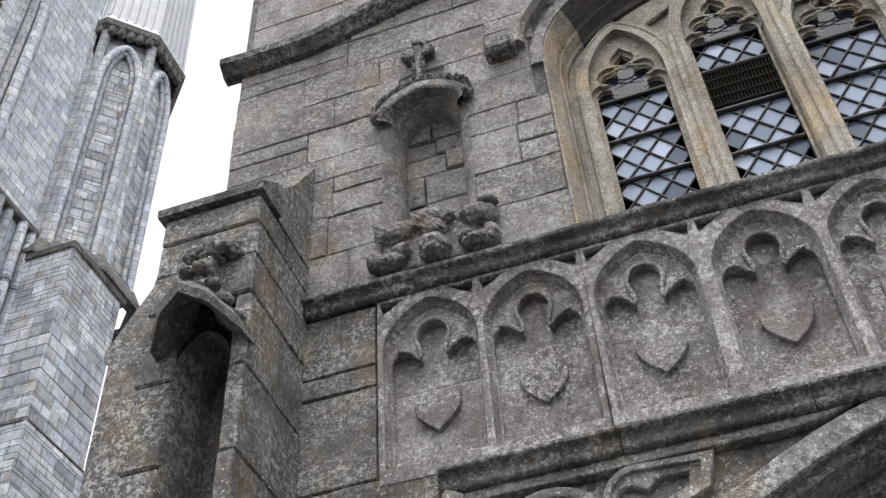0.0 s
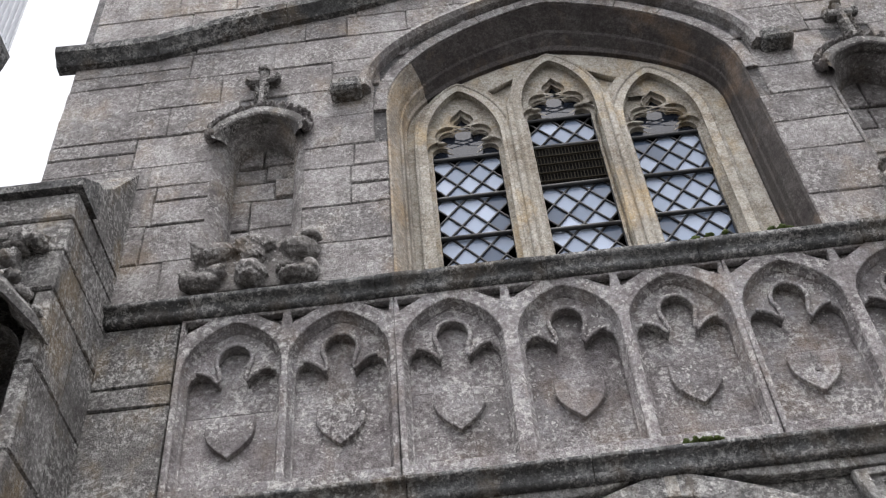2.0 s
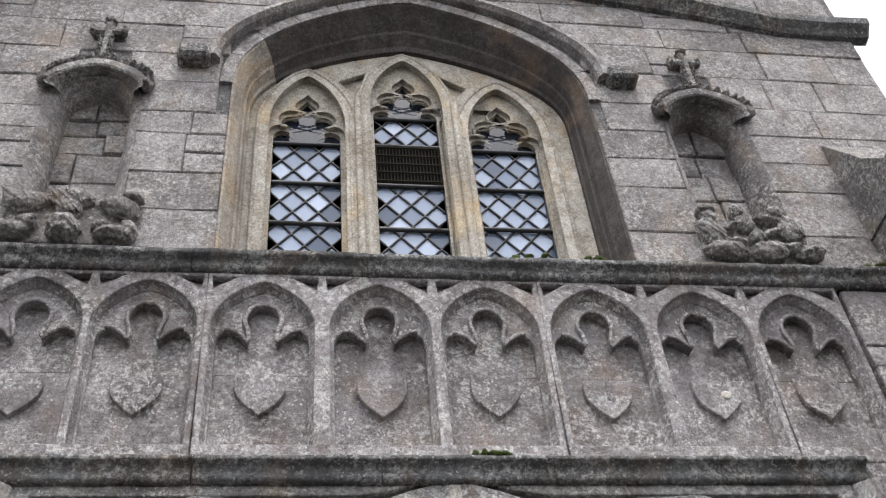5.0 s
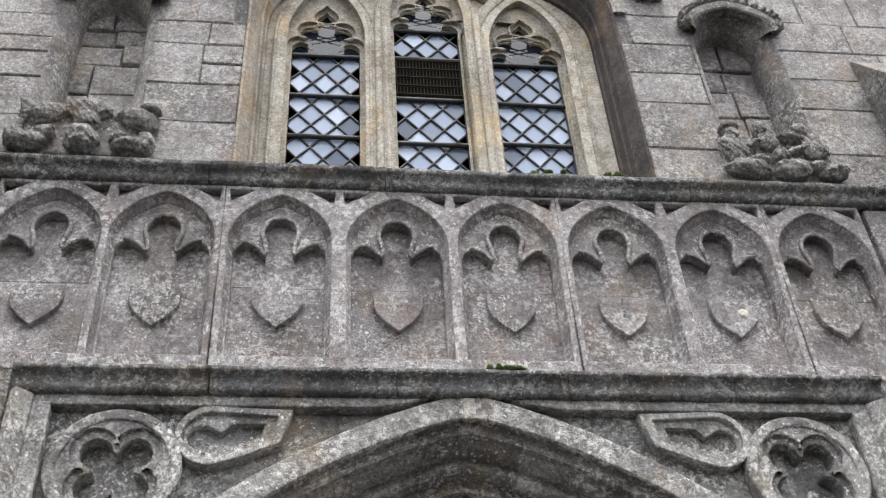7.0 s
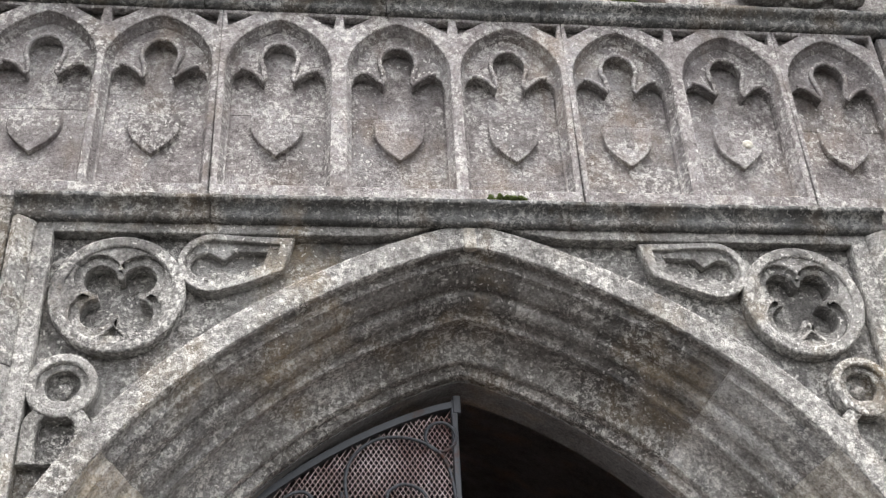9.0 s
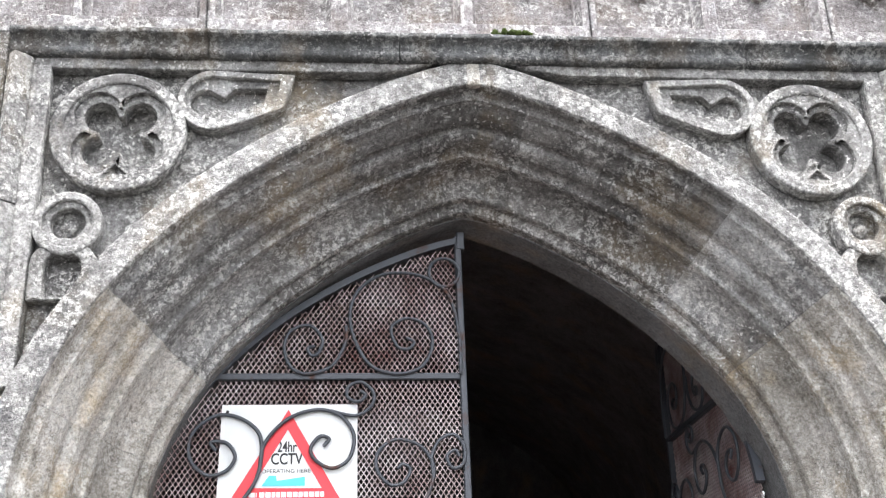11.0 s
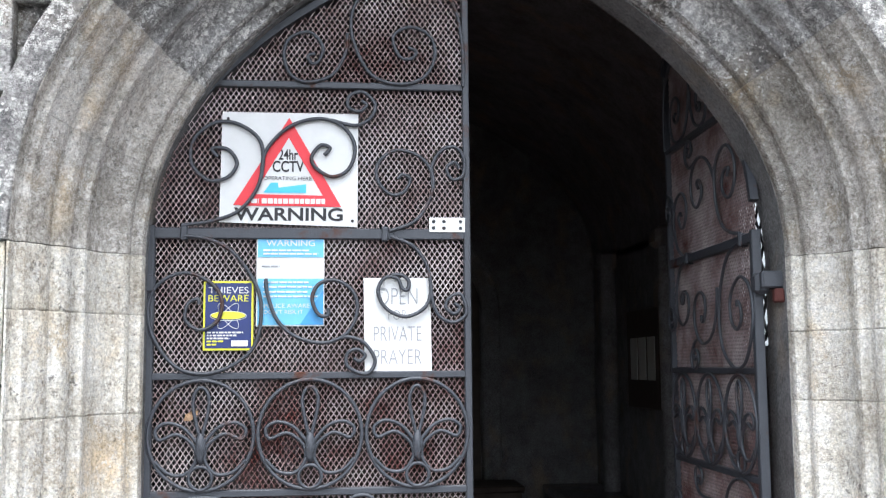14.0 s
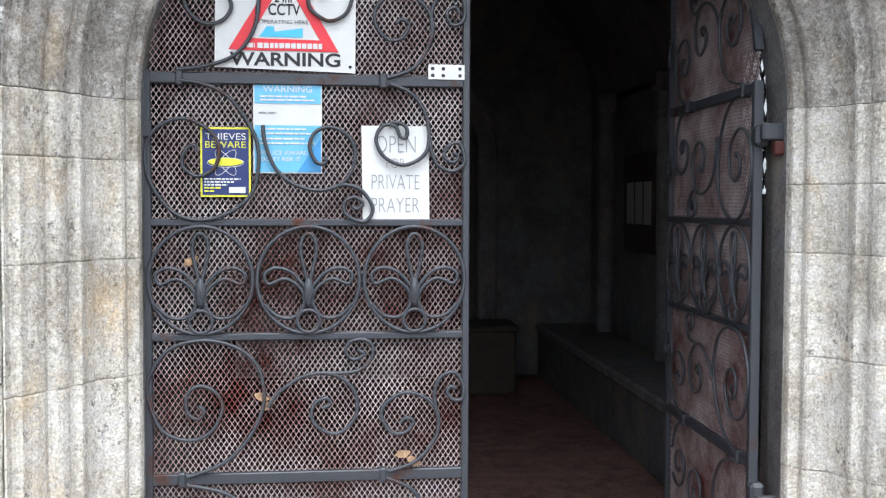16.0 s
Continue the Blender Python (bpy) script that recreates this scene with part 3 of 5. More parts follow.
right = band_edge(0.0)
outer = band_edge(0.085)
ring = [(FACE[0] + 0.05, 1.80)] + outer[1:] + [(-x, z) for x, z in reversed(outer[:-1])][:-1] + [(-FACE[0] - 0.05, 1.80)]
inner = [(-FACE[0], 1.80)] + [(-x, z) for x, z in right[1:]] + [(x, z) for x, z in reversed(right[:-1])][:-1] + [(FACE[0], 1.80)]
link_mesh("arch_band", plate([ring + inner], -0.006, 0.03, 0.006, 1), ARCH, spandrel)
for side in (-1, 1):
    edge = band_edge(0.06)
    field = [(0.10, 3.24), (1.345, 3.24), (1.345, 1.9)] + [p for p in edge if p[0] > 0.12 and p[1] > 1.9]
    link_mesh("spandrel_ground", plate([[(side * x, z) for x, z in field], circle(side * 1.077, 2.985, 0.163, 40)], 0.052, 0.098), ARCH, spandrel)
    frame_h = [(0.30, 3.202), (1.345, 3.202), (1.345, 3.242), (0.1, 3.242)]
    link_mesh("spandrel_rail", plate([[(side * x, z) for x, z in frame_h]], 0.0, 0.05, 0.004), ARCH, spandrel)
    link_mesh("spandrel_stile", plate([[(side * x, z) for x, z in ((1.292, 2.2), (1.347, 2.2), (1.347, 3.21), (1.292, 3.21))]], -0.002, 0.05, 0.004), ARCH, spandrel)
    # the large ring with its quatrefoil
    q0, q1, rr = side * 1.077, 2.985, 0.200
    link_mesh("ring", plate([circle(q0, q1, rr, 40), circle(q0, q1, rr - 0.038, 40)], -0.004, 0.05, 0.008, 2), ARCH, spandrel)

    def foil(reach, lobe, turn=45, reach_round=118):
        pts = []
        for k in range(4):
            m = math.radians(turn + 90 * k)
            cx, cz = q0 + reach * math.cos(m), q1 + reach * math.sin(m)
            for i in range(10):
                a = m + math.radians(reach_round * (2 * i / 9 - 1))
                pts.append((cx + lobe * math.cos(a), cz + lobe * math.sin(a)))
        return pts

    link_mesh("quatrefoil_ground", plate([circle(q0, q1, rr - 0.02, 40)], 0.086, 0.099), ARCH, spandrel)
    pierced = [[(q0 - 0.036, q1 - 0.142), (q0 + 0.036, q1 - 0.142), (q0, q1 - 0.112)]]
    link_mesh("quatrefoil", plate([circle(q0, q1, rr - 0.03, 40), foil(0.090, 0.072)] + pierced, 0.004, 0.09, 0.003, 1), ARCH, spandrel)
    link_mesh("quatrefoil_inner", plate([circle(q0, q1, rr - 0.04, 40), foil(0.082, 0.051, reach_round=132)], 0.022, 0.09, 0.003, 1), ARCH, spandrel)
    # the small ring below with its boss, and a lobe under it
    s0, s1 = side * 1.198, 2.684
    link_mesh("small_ring", plate([circle(s0, s1, 0.100, 32), circle(s0, s1, 0.072, 32)], -0.002, 0.09, 0.007, 2), ARCH, spandrel)
    link_mesh("small_ring_inner", plate([circle(s0, s1, 0.08, 32), circle(s0, s1 + 0.004, 0.050, 24)], 0.014, 0.06, 0.005, 2), ARCH, spandrel)
    bm = bmesh.new()
    lump(bm, s0, 0.05, s1, 0.024, 0.022, 0.024, 5, 0.3)
    part("ring_boss", bm, ARCH, spandrel, smooth=True)
    lobe = [(s0 + x, z) for x, z in archway(0.052, s1 - 0.225, s1 - 0.13, s1 - 0.085, 1.6, 2.0, 6)]
    hull = [(s0 + x, z) for x, z in archway(0.092, s1 - 0.235, s1 - 0.12, s1 - 0.045, 1.6, 2.0, 6)]
    link_mesh("lobe_surround", plate([hull, lobe], 0.002, 0.09, 0.007, 2), ARCH, spandrel)
    # the dagger-shaped sinking between the ring and the arch, with two cusped lobes
    t0, t1 = 0.800, 3.098

    def dagger(grow):
        pts = [(t0 + (0.088 + grow) * math.cos(radians(a)), t1 + (0.082 + grow) * math.sin(radians(a))) for a in range(-95, 111, 15)]
        pts += [(t0 - 0.10, t1 + 0.075 + grow), (t0 - 0.20 - grow * 2, t1 + 0.070 + grow), (t0 - 0.19 - grow, t1 - 0.004 - grow), (t0 - 0.10, t1 - 0.052 - grow)]
        return [(side * x, z) for x, z in pts]

    link_mesh("dagger_rim", plate([dagger(0.022), dagger(0.0)], 0.0, 0.06, 0.004, 1), ARCH, spandrel)
    lobes = [(t0 + 0.030 + 0.044 * math.cos(radians(a)), t1 + 0.044 * math.sin(radians(a))) for a in range(-110, 131, 20)]
    lobes += [(t0 - 0.03, t1 + 0.014), (t0 - 0.06, t1 + 0.048), (t0 - 0.16, t1 + 0.052), (t0 - 0.15, t1 + 0.004), (t0 - 0.06, t1 - 0.032), (t0 - 0.015, t1 - 0.016)]
    link_mesh("dagger_cusps", plate([dagger(0.004), [(side * x, z) for x, z in lobes]], 0.018, 0.06, 0.004, 1), ARCH, spandrel)
# the narrow stone at the crown of the arch
link_mesh("keystone", plate([[(-0.020, 3.158), (0.022, 3.158), (0.020, 3.236), (-0.018, 3.236)]], -0.010, 0.02, 0.004, 1), BLEND, spandrel)

# plain ashlar at both ends of the front and beside the jambs
r7 = random.Random(7)
for side in (-1, 1):
    zs = [4.15, 3.86, 3.76, 3.36, 2.95, 2.52, 2.18, 1.80, 1.42, 1.02, 0.66, 0.3, 0.0]
    for k, (z1, z0) in enumerate(zip(zs, zs[1:])):
        a, b = (1.64, 1.94) if z0 >= 3.3 else (1.42, 1.94)
        if z1 <= 2.2:
            a = 1.29
        x0, x1 = sorted((side * a, side * b))
        block(front, x0 + 0.003, x1 - 0.003, z0 + 0.003, z1 - 0.003, r7.uniform(-0.003, 0.003), (PIER if z0 > 1.9 else JAMB) if side < 0 else (PINK if z0 > 1.9 else JAMB), 700 + k + (50 if side > 0 else 0))

# ---- window ----
window = thing("window_1", "three-light cusped stone window with diamond leaded panes", "window", kind="structure")
# splayed surround from the wall face back to the tracery
bm = bmesh.new()
rows = []
for grow, y, spring, apex in ((0.0, 0.0, 5.35, 6.12), (-0.010, 0.006, 5.348, 6.11), (-0.022, 0.03, 5.345, 6.09), (-0.045, 0.07, 5.34, 6.05), (-0.052, 0.10, 5.338, 6.02), (-0.060, 0.105, 5.335, 6.0), (-0.066, 0.148, 5.33, 5.95), (-0.075, 0.155, 5.33, 5.915), (-0.075, 0.40, 5.33, 5.905)):
    rows.append([(x, y, z) for x, z in archway(WIN[0] + grow, 4.22, spring, apex, n=16)])
# head and right jamb: redder stone, darkened further for their shade
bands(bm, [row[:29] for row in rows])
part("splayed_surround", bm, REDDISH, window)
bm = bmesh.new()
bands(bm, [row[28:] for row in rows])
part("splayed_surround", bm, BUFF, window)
# dressed ring of stones round the opening
n_ring = 6
for side in (-1, 1):
    for k in range(n_ring):
        bm = bmesh.new()
        rows = []
        for i in range(5):
            s = (k + 0.012 + 0.976 * i / 4) / n_ring
            a = math.pi / 2 * s
            u = math.cos(a) ** 1.3
            row = []
            for grow, y in ((-0.002, 0.03), (-0.002, -0.006), (0.055, -0.008), (0.055, 0.03)):
                h, ap = WIN[0] + grow, WIN[2] + grow
                row.append((side * h * u, y, WIN[1] + (ap - WIN[1]) * max(0.0, 1 - u ** 1.25) ** (1 / 2.28)))
            rows.append(row)
        grid = bands(bm, rows, closed=True)
        for row in (grid[0], grid[-1]):
            bm.faces.new(row)
        part("arch_stone", bm, WALL, window)
# label with its two stops
label = thing("window_hood_label", "weathered stone label mould over the window with block stops", "moulding", kind="structure")
for side in (-1, 1):
    bm = bmesh.new()
    rows = []
    for i in range(19):
        u = math.cos(math.pi / 2 * i / 18) ** 1.3
        row = []
        for grow, y in ((0.065, 0.02), (0.065, -0.035), (0.085, -0.06), (0.115, -0.055), (0.135, -0.02), (0.138, 0.02)):
            h, ap = WIN[0] + grow, WIN[2] + grow
            row.append((side * h * u, y, 5.50 + (ap - 5.50) * max(0.0, 1 - u ** 1.25) ** (1 / 2.1)))
        rows.append(row)
    grid = bands(bm, rows, closed=True)
    for row in (grid[0], grid[-1]):
        bm.faces.new(row)
    part("label_mould", bm, WALL, label)
    x0, x1 = sorted((side * 0.93, side * 1.075))
    boxed("label_stop", DARK, label, x0, x1, -0.085, 0.02, 5.455, 5.545, 0.016)

GY = 0.245  # plane of the glass
LIGHTS = ((-0.485, 0.158, 5.27, 5.63), (-0.022, 0.156, 5.45, 5.80), (0.432, 0.158, 5.26, 5.60))


def light_outline(cx, half, spring, apex, foot=4.21, grow=0.0):
    return [(cx + x, z) for x, z in archway(half + grow, foot, spring, apex + grow, 1.35, 2.0, 8)]


def cusped_light(cx, half, spring, apex, foot=4.2, grow=0.0):
    """Light with a five-lobed head."""
    h, zs, k = half + grow * 0.4, spring, (apex - spring) / 0.36
    right = [(h, foot), (h, zs - 0.06)]
    for cx_, cz_, r, a0, a1 in ((h - 0.046, -0.020, 0.048, -15, 128), (0.074, 0.088, 0.050, -48, 118), (0.0, 0.190, 0.046, -28, 62)):
        r += grow
        right += [(cx_ + r * math.cos(radians(a0 + (a1 - a0) * i / 6)), zs + k * (cz_ + r * 1.12 * math.sin(radians(a0 + (a1 - a0) * i / 6)))) for i in range(7)]
    right.append((0.0, zs + k * (0.272 + grow * 1.3)))
    return [(cx + x, z) for x, z in right] + [(cx - x, z) for x, z in reversed(right[:-1])]


body = archway(WIN[0] - 0.07, 4.205, 5.33, 5.912, n=16)
SUNK = [[(-0.260, 5.53), (-0.338, 5.66), (-0.205, 5.74)], [(0.212, 5.53), (0.290, 5.65), (0.160, 5.74)]]
link_mesh("tracery", plate([body] + [light_outline(*l, grow=0.028) for l in LIGHTS] + SUNK, 0.176, 0.205, 0.004, 1), CREAM, window)
for k, l in enumerate(LIGHTS):
    lead = 0.0015 if k == 1 else 0.0
    link_mesh("light_arch", plate([light_outline(*l, grow=0.074), light_outline(*l, grow=0.026)], 0.146 - lead, 0.20, 0.010, 2), CREAM, window)
    link_mesh("arch_roll", rod([[(x, 0.150, z) for x, z in light_outline(*l, grow=0.066)]], 0.010), CREAM, window)
link_mesh("inner_tracery", plate([body] + [cusped_light(*l, grow=0.016) for l in LIGHTS] + SUNK, 0.190, 0.212, 0.006, 1), CREAM, window)
link_mesh("cusps", plate([body] + [cusped_light(*l) for l in LIGHTS], 0.214, 0.24, 0.005, 1), CREAM, window)
boxed("window_sill", CREAM, window, -0.70, 0.70, 0.02, 0.40, 4.19, 4.275, 0.01)
for mx in (-0.253, 0.205):
    # slim rolls down the face of each mullion
    for dx in (-0.034, 0.034):
        link_mesh("mullion_roll", rod([[(mx + dx, 0.152, 4.25), (mx + dx, 0.152, 5.36)]], 0.011), CREAM, window)
    link_mesh("mullion_roll", rod([[(mx, 0.138, 4.25), (mx, 0.138, 5.46)]], 0.017), CREAM, window)

# leaded lights: every diamond a pane of its own, tilted a little
pane_rnd = random.Random(11)
DX, DZ = 0.112, 0.138


def inside(pts, x, z):
    hit = False
    for (x0, z0), (x1, z1) in zip(pts, pts[1:] + pts[:1]):
        if (z0 > z) != (z1 > z) and x < (x1 - x0) * (z - z0) / (z1 - z0) + x0:
            hit = not hit
    return hit


for cx, half, spring, apex in LIGHTS:
    glazing = new("leaded_light")
    glazing.parent = window
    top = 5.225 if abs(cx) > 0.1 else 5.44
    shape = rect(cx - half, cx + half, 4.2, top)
    # plain sheet above the top bar, with the dim reflection in its colour
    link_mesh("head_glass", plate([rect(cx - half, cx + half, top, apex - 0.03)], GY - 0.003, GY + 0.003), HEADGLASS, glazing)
    for i in range(-4, 5):
        for k in range(0, 34):
            x, z = cx + i * DX / 2, 4.22 + k * DZ / 2
            if (i + k) % 2 or abs(x - cx) > half + 0.01 or z + DZ / 2 > top + 0.07:
                continue
            bm = bmesh.new()
            w, h = DX / 2 - 0.001, DZ / 2 - 0.001
            ta, tb = pane_rnd.uniform(-0.018, 0.018), pane_rnd.uniform(-0.018, 0.018)
            pts = [(0, -h), (w, 0), (0, h), (-w, 0)]
            pts = [(max(-half - 0.01, min(half + 0.01, x - cx + a)) + cx, z + b) for a, b in pts]
            f = [bm.verts.new((a, GY + ta * (a - x) + tb * (b - z), b)) for a, b in pts]
            g = [bm.verts.new((a, GY + 0.003 + ta * (a - x) + tb * (b - z), b)) for a, b in pts]
            bm.faces.new(f)
            bm.faces.new(g[::-1])
            for j in range(4):
                bm.faces.new((f[j], f[(j + 1) % 4], g[(j + 1) % 4], g[j]))
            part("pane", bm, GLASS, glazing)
    # lead cames along both diagonals
    bars = []
    slope = DZ / DX
    for s in (-1, 1):
        for k in range(-8, 40):
            c = 4.22 + (k + 0.5) * DZ
            run = [(cx + t, c + s * slope * t) for t in [(-half + 2 * half * i / 40) for i in range(41)]]
            run = [p for p in run if inside(shape, *p)]
            if len(run) > 1:
                bars.append([(run[0][0], GY - 0.004, run[0][1]), (run[-1][0], GY - 0.004, run[-1][1])])
    link_mesh("lead_came", rod(bars, 0.0055), LEAD, glazing)
    for z in (4.69, 4.95, 5.225) if abs(cx) > 0.1 else (4.67, 4.955, 5.235, 5.44):
        link_mesh("saddle_bar", rod([[(cx - half - 0.01, GY - 0.014, z), (cx + half + 0.01, GY - 0.014, z)]], 0.011), LEAD, glazing)
    for s in (-1, 1):
        link_mesh("edge_came", rod([[(cx + s * half, GY - 0.004, 4.2), (cx + s * half, GY - 0.004, spring)]], 0.007), LEAD, glazing)
# ventilator grille in the middle light
vent = new("ventilator")
vent.parent = window
tagged(vent, "black iron ventilator grille")
boxed("vent_plate", SHADOW, vent, -0.172, 0.128, GY - 0.016, GY - 0.008, 4.965, 5.228, 0.001)
for i in range(20):
    x = -0.165 + 0.286 * i / 19
    boxed("vent_bar", WIRE, vent, x - 0.0012, x + 0.0012, GY - 0.024, GY - 0.016, 4.97, 5.224, 0)
for i in range(5):
    z = 4.98 + 0.235 * i / 4
    boxed("vent_rail", WIRE, vent, -0.17, 0.126, GY - 0.028, GY - 0.018, z - 0.0016, z + 0.0016, 0)
# black sheet added as the darkness of the room behind
boxed("dark_room", SHADOW, window, -2.0, 2.0, 1.6, 1.62, 3.9, 6.3, 0, "black sheet standing in for the unlit room")

# ---- the upper wall's blocks ----
holes = [arch_span(0, WIN[0] + 0.055, WIN[1], WIN[1], WIN[2] + 0.055), arch_span(0, WIN[0], 4.2, WIN[1], WIN[1])] + [arch_span(n[0], 0.196, 4.28, 5.21, 5.40, 1.3, 2.2) for n in NICHES]
ashlar(upper, -2.38, -0.70, [4.28, 4.50, 4.73, 4.98, 5.13, 5.35, 5.57, 5.80, 6.02, 6.2], holes, WALL, 100, longest=0.62)
ashlar(upper, 0.70, 2.38, [4.28, 4.46, 4.74, 4.94, 5.14, 5.35, 5.60, 5.84, 6.02, 6.2], holes, WALL, 300, longest=0.62)
ashlar(upper, -0.70, 0.70, [5.6, 5.80, 6.02, 6.2], holes, WALL, 400)
ashlar(upper, -2.34, 2.34, [6.2, 6.42, 6.7, 7.0, 7.3], holes, WALL, 500, longest=0.6)


# ---- image niches of the upper wall ----
def wall_niche(cx, seed):
    niche = thing("wall_niche", "empty stone image niche with crocketed hood and cross finial", "niche", "niches beside the window", "structure")
    foot, spring, apex = 4.42, 5.20, 5.36
    bm = bmesh.new()
    rows = []
    for half, y, dz in ((0.204, -0.004, 0.0), (0.196, 0.002, 0.0), (0.178, 0.013, 0.0), (0.160, 0.045, -0.005), (0.146, 0.075, -0.01), (0.140, 0.10, -0.012), (0.138, 0.17, -0.02)):
        rows.append([(cx + x, y, z) for x, z in archway(half, foot, spring + dz, apex + dz, 1.3, 2.2, 8)])
    bands(bm, rows)
    part("rounded_jamb", bm, WALL, niche, smooth=True)
    # back of the niche in rough courses
    r = random.Random(seed)
    z = 4.42
    while z < 5.5:
        h = r.uniform(0.10, 0.22)
        split = r.uniform(-0.06, 0.05)
        for a, b in ((-0.16, split), (split, 0.16)):
            block(niche, cx + a + 0.004, cx + b - 0.004, z + 0.004, z + h - 0.004, 0.15 + r.uniform(-0.010, 0.010), WALL, seed * 31 + int(z * 100), 0.05)
        z += h
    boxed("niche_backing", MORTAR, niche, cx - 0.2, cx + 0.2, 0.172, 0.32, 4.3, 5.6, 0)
    # sloping foot
    bm = bmesh.new()
    bar_x(bm, cx - 0.18, cx + 0.18, [(-0.01, 4.40), (-0.012, 4.52), (0.15, 4.66), (0.15, 4.40)], steps=4, shift=lambda x: 0.012 * math.sin(x * 19 + seed))
    part("sloping_foot", bm, WALL, niche)
    # projecting hood, hollow underneath
    bm = bmesh.new()
    rows = []
    for grow, y, dz in ((-0.055, 0.02, 0.01), (-0.035, -0.03, -0.008), (-0.014, -0.055, -0.022), (0.0, -0.062, -0.020), (0.006, -0.062, 0.016), (0.014, -0.05, 0.026), (0.024, 0.02, 0.034)):
        right = head(0.205 + grow, 5.235 + dz, 5.392 + dz + grow * 0.5, 1.3, 2.0, 9)
        row = [(cx + x, y, z) for x, z in right] + [(cx - x, y, z) for x, z in reversed(right[:-1])]
        rows.append(row)
    bands(bm, rows)
    part("hood", bm, PIER, niche, "grey projecting hood")
    bm = bmesh.new()
    for k in range(15):
        u = math.cos(math.pi * k / 14)
        x = cx + 0.222 * u
        z = 5.285 + 0.15 * max(0.0, 1 - abs(u) ** 1.3) ** 0.5
        lump(bm, x, -0.03, z, 0.022, 0.035, 0.016, seed + k, 0.6)
        lump(bm, x + 0.01, -0.05, z + 0.012, 0.012, 0.018, 0.010, seed + k + 20, 0.6)
    for s in (-1, 1):
        lump(bm, cx + s * 0.218, -0.04, 5.252, 0.024, 0.035, 0.024, seed + s + 40, 0.6)
    part("crockets", bm, WALL, niche, smooth=True)
    bm = bmesh.new()
    box(bm, cx - 0.020, cx + 0.020, -0.05, 0.02, 5.42, 5.74, 0.010)
    box(bm, cx - 0.072, cx + 0.072, -0.048, 0.02, 5.638, 5.685, 0.012)
    for s in (-1, 1):
        lump(bm, cx + s * 0.070, -0.035, 5.662, 0.016, 0.026, 0.030, seed + s + 50, 0.4)
    for k in range(5):
        for s in (-1, 1):
            lump(bm, cx + s * 0.022, -0.04, 5.46 + 0.035 * k, 0.012, 0.02, 0.015, seed + k + 60, 0.5)
    lump(bm, cx, -0.035, 5.74, 0.028, 0.03, 0.018, seed + 70, 0.4)
    part("cross_finial", bm, PIER, niche, "worn stone cross finial")
    return niche


wall_niche(-1.40, 1)
wall_niche(1.352, 2)


def carved_corbel(cx, seed, layout, label):
    """A worn relief under a niche: one mesh of weathered lumps and folds, resting on the string course."""
    bm = bmesh.new()
    box(bm, cx - 0.24, cx + 0.24, -0.022, 0.03, 4.255, 4.54, 0.02)
    r = random.Random(seed)
    for k, (x, z, rx, rz, depth, turn) in enumerate(layout):
        a, x, rx, depth = math.radians(turn), x * 0.85, rx * 0.9, depth * 0.75
        lump(bm, cx + x, -0.02 - depth * 0.35, 4.262 + z, rx, depth * 0.85, rz, seed + k, 0.22, a)
        # folds and feathers laid across each limb
        for j in range(5):
            t = (j / 4 - 0.5) * 1.3 * rx
            lump(bm, cx + x + t * math.cos(a), -0.02 - depth * (1.04 - 0.9 * (t / rx) ** 2 * 0.5), 4.262 + z - t * math.sin(a) + r.uniform(-0.2, 0.2) * rz, max(0.012, rz * 0.62), 0.010, 0.0055, seed + 90 + k * 7 + j, 0.5, a + r.uniform(0.8, 1.3))
    ob = part("carved_corbel", bm, BROWN)
    weld = ob.modifiers.new("weld", "REMESH")
    weld.mode, weld.voxel_size, weld.use_smooth_shade = "VOXEL", 0.004, True
    solid = bpy.data.meshes.new_from_object(ob.evaluated_get(bpy.context.evaluated_depsgraph_get()))
    ob.modifiers.clear()
    ob.data = solid
    return tagged(ob, label, "carving", "carved corbels")


WINGED = [(-0.19, 0.215, 0.105, 0.048, 0.055, -8), (-0.265, 0.235, 0.03, 0.05, 0.05, 0), (-0.285, 0.062, 0.045, 0.05, 0.07, 0), (-0.22, 0.042, 0.075, 0.034, 0.075, 4),
          (-0.165, 0.085, 0.05, 0.034, 0.07, -32), (0.0, 0.235, 0.10, 0.05, 0.055, 0), (0.0, 0.175, 0.055, 0.055, 0.055, 0), (0.0, 0.062, 0.072, 0.058, 0.10, 0),
          (0.0, 0.02, 0.05, 0.025, 0.105, 0), (0.22, 0.19, 0.095, 0.052, 0.06, 24), (0.27, 0.25, 0.05, 0.024, 0.055, 14), (0.21, 0.034, 0.08, 0.032, 0.08, 3), (0.275, 0.055, 0.036, 0.05, 0.07, 0), (0.15, 0.085, 0.04, 0.02, 0.05, -15)]
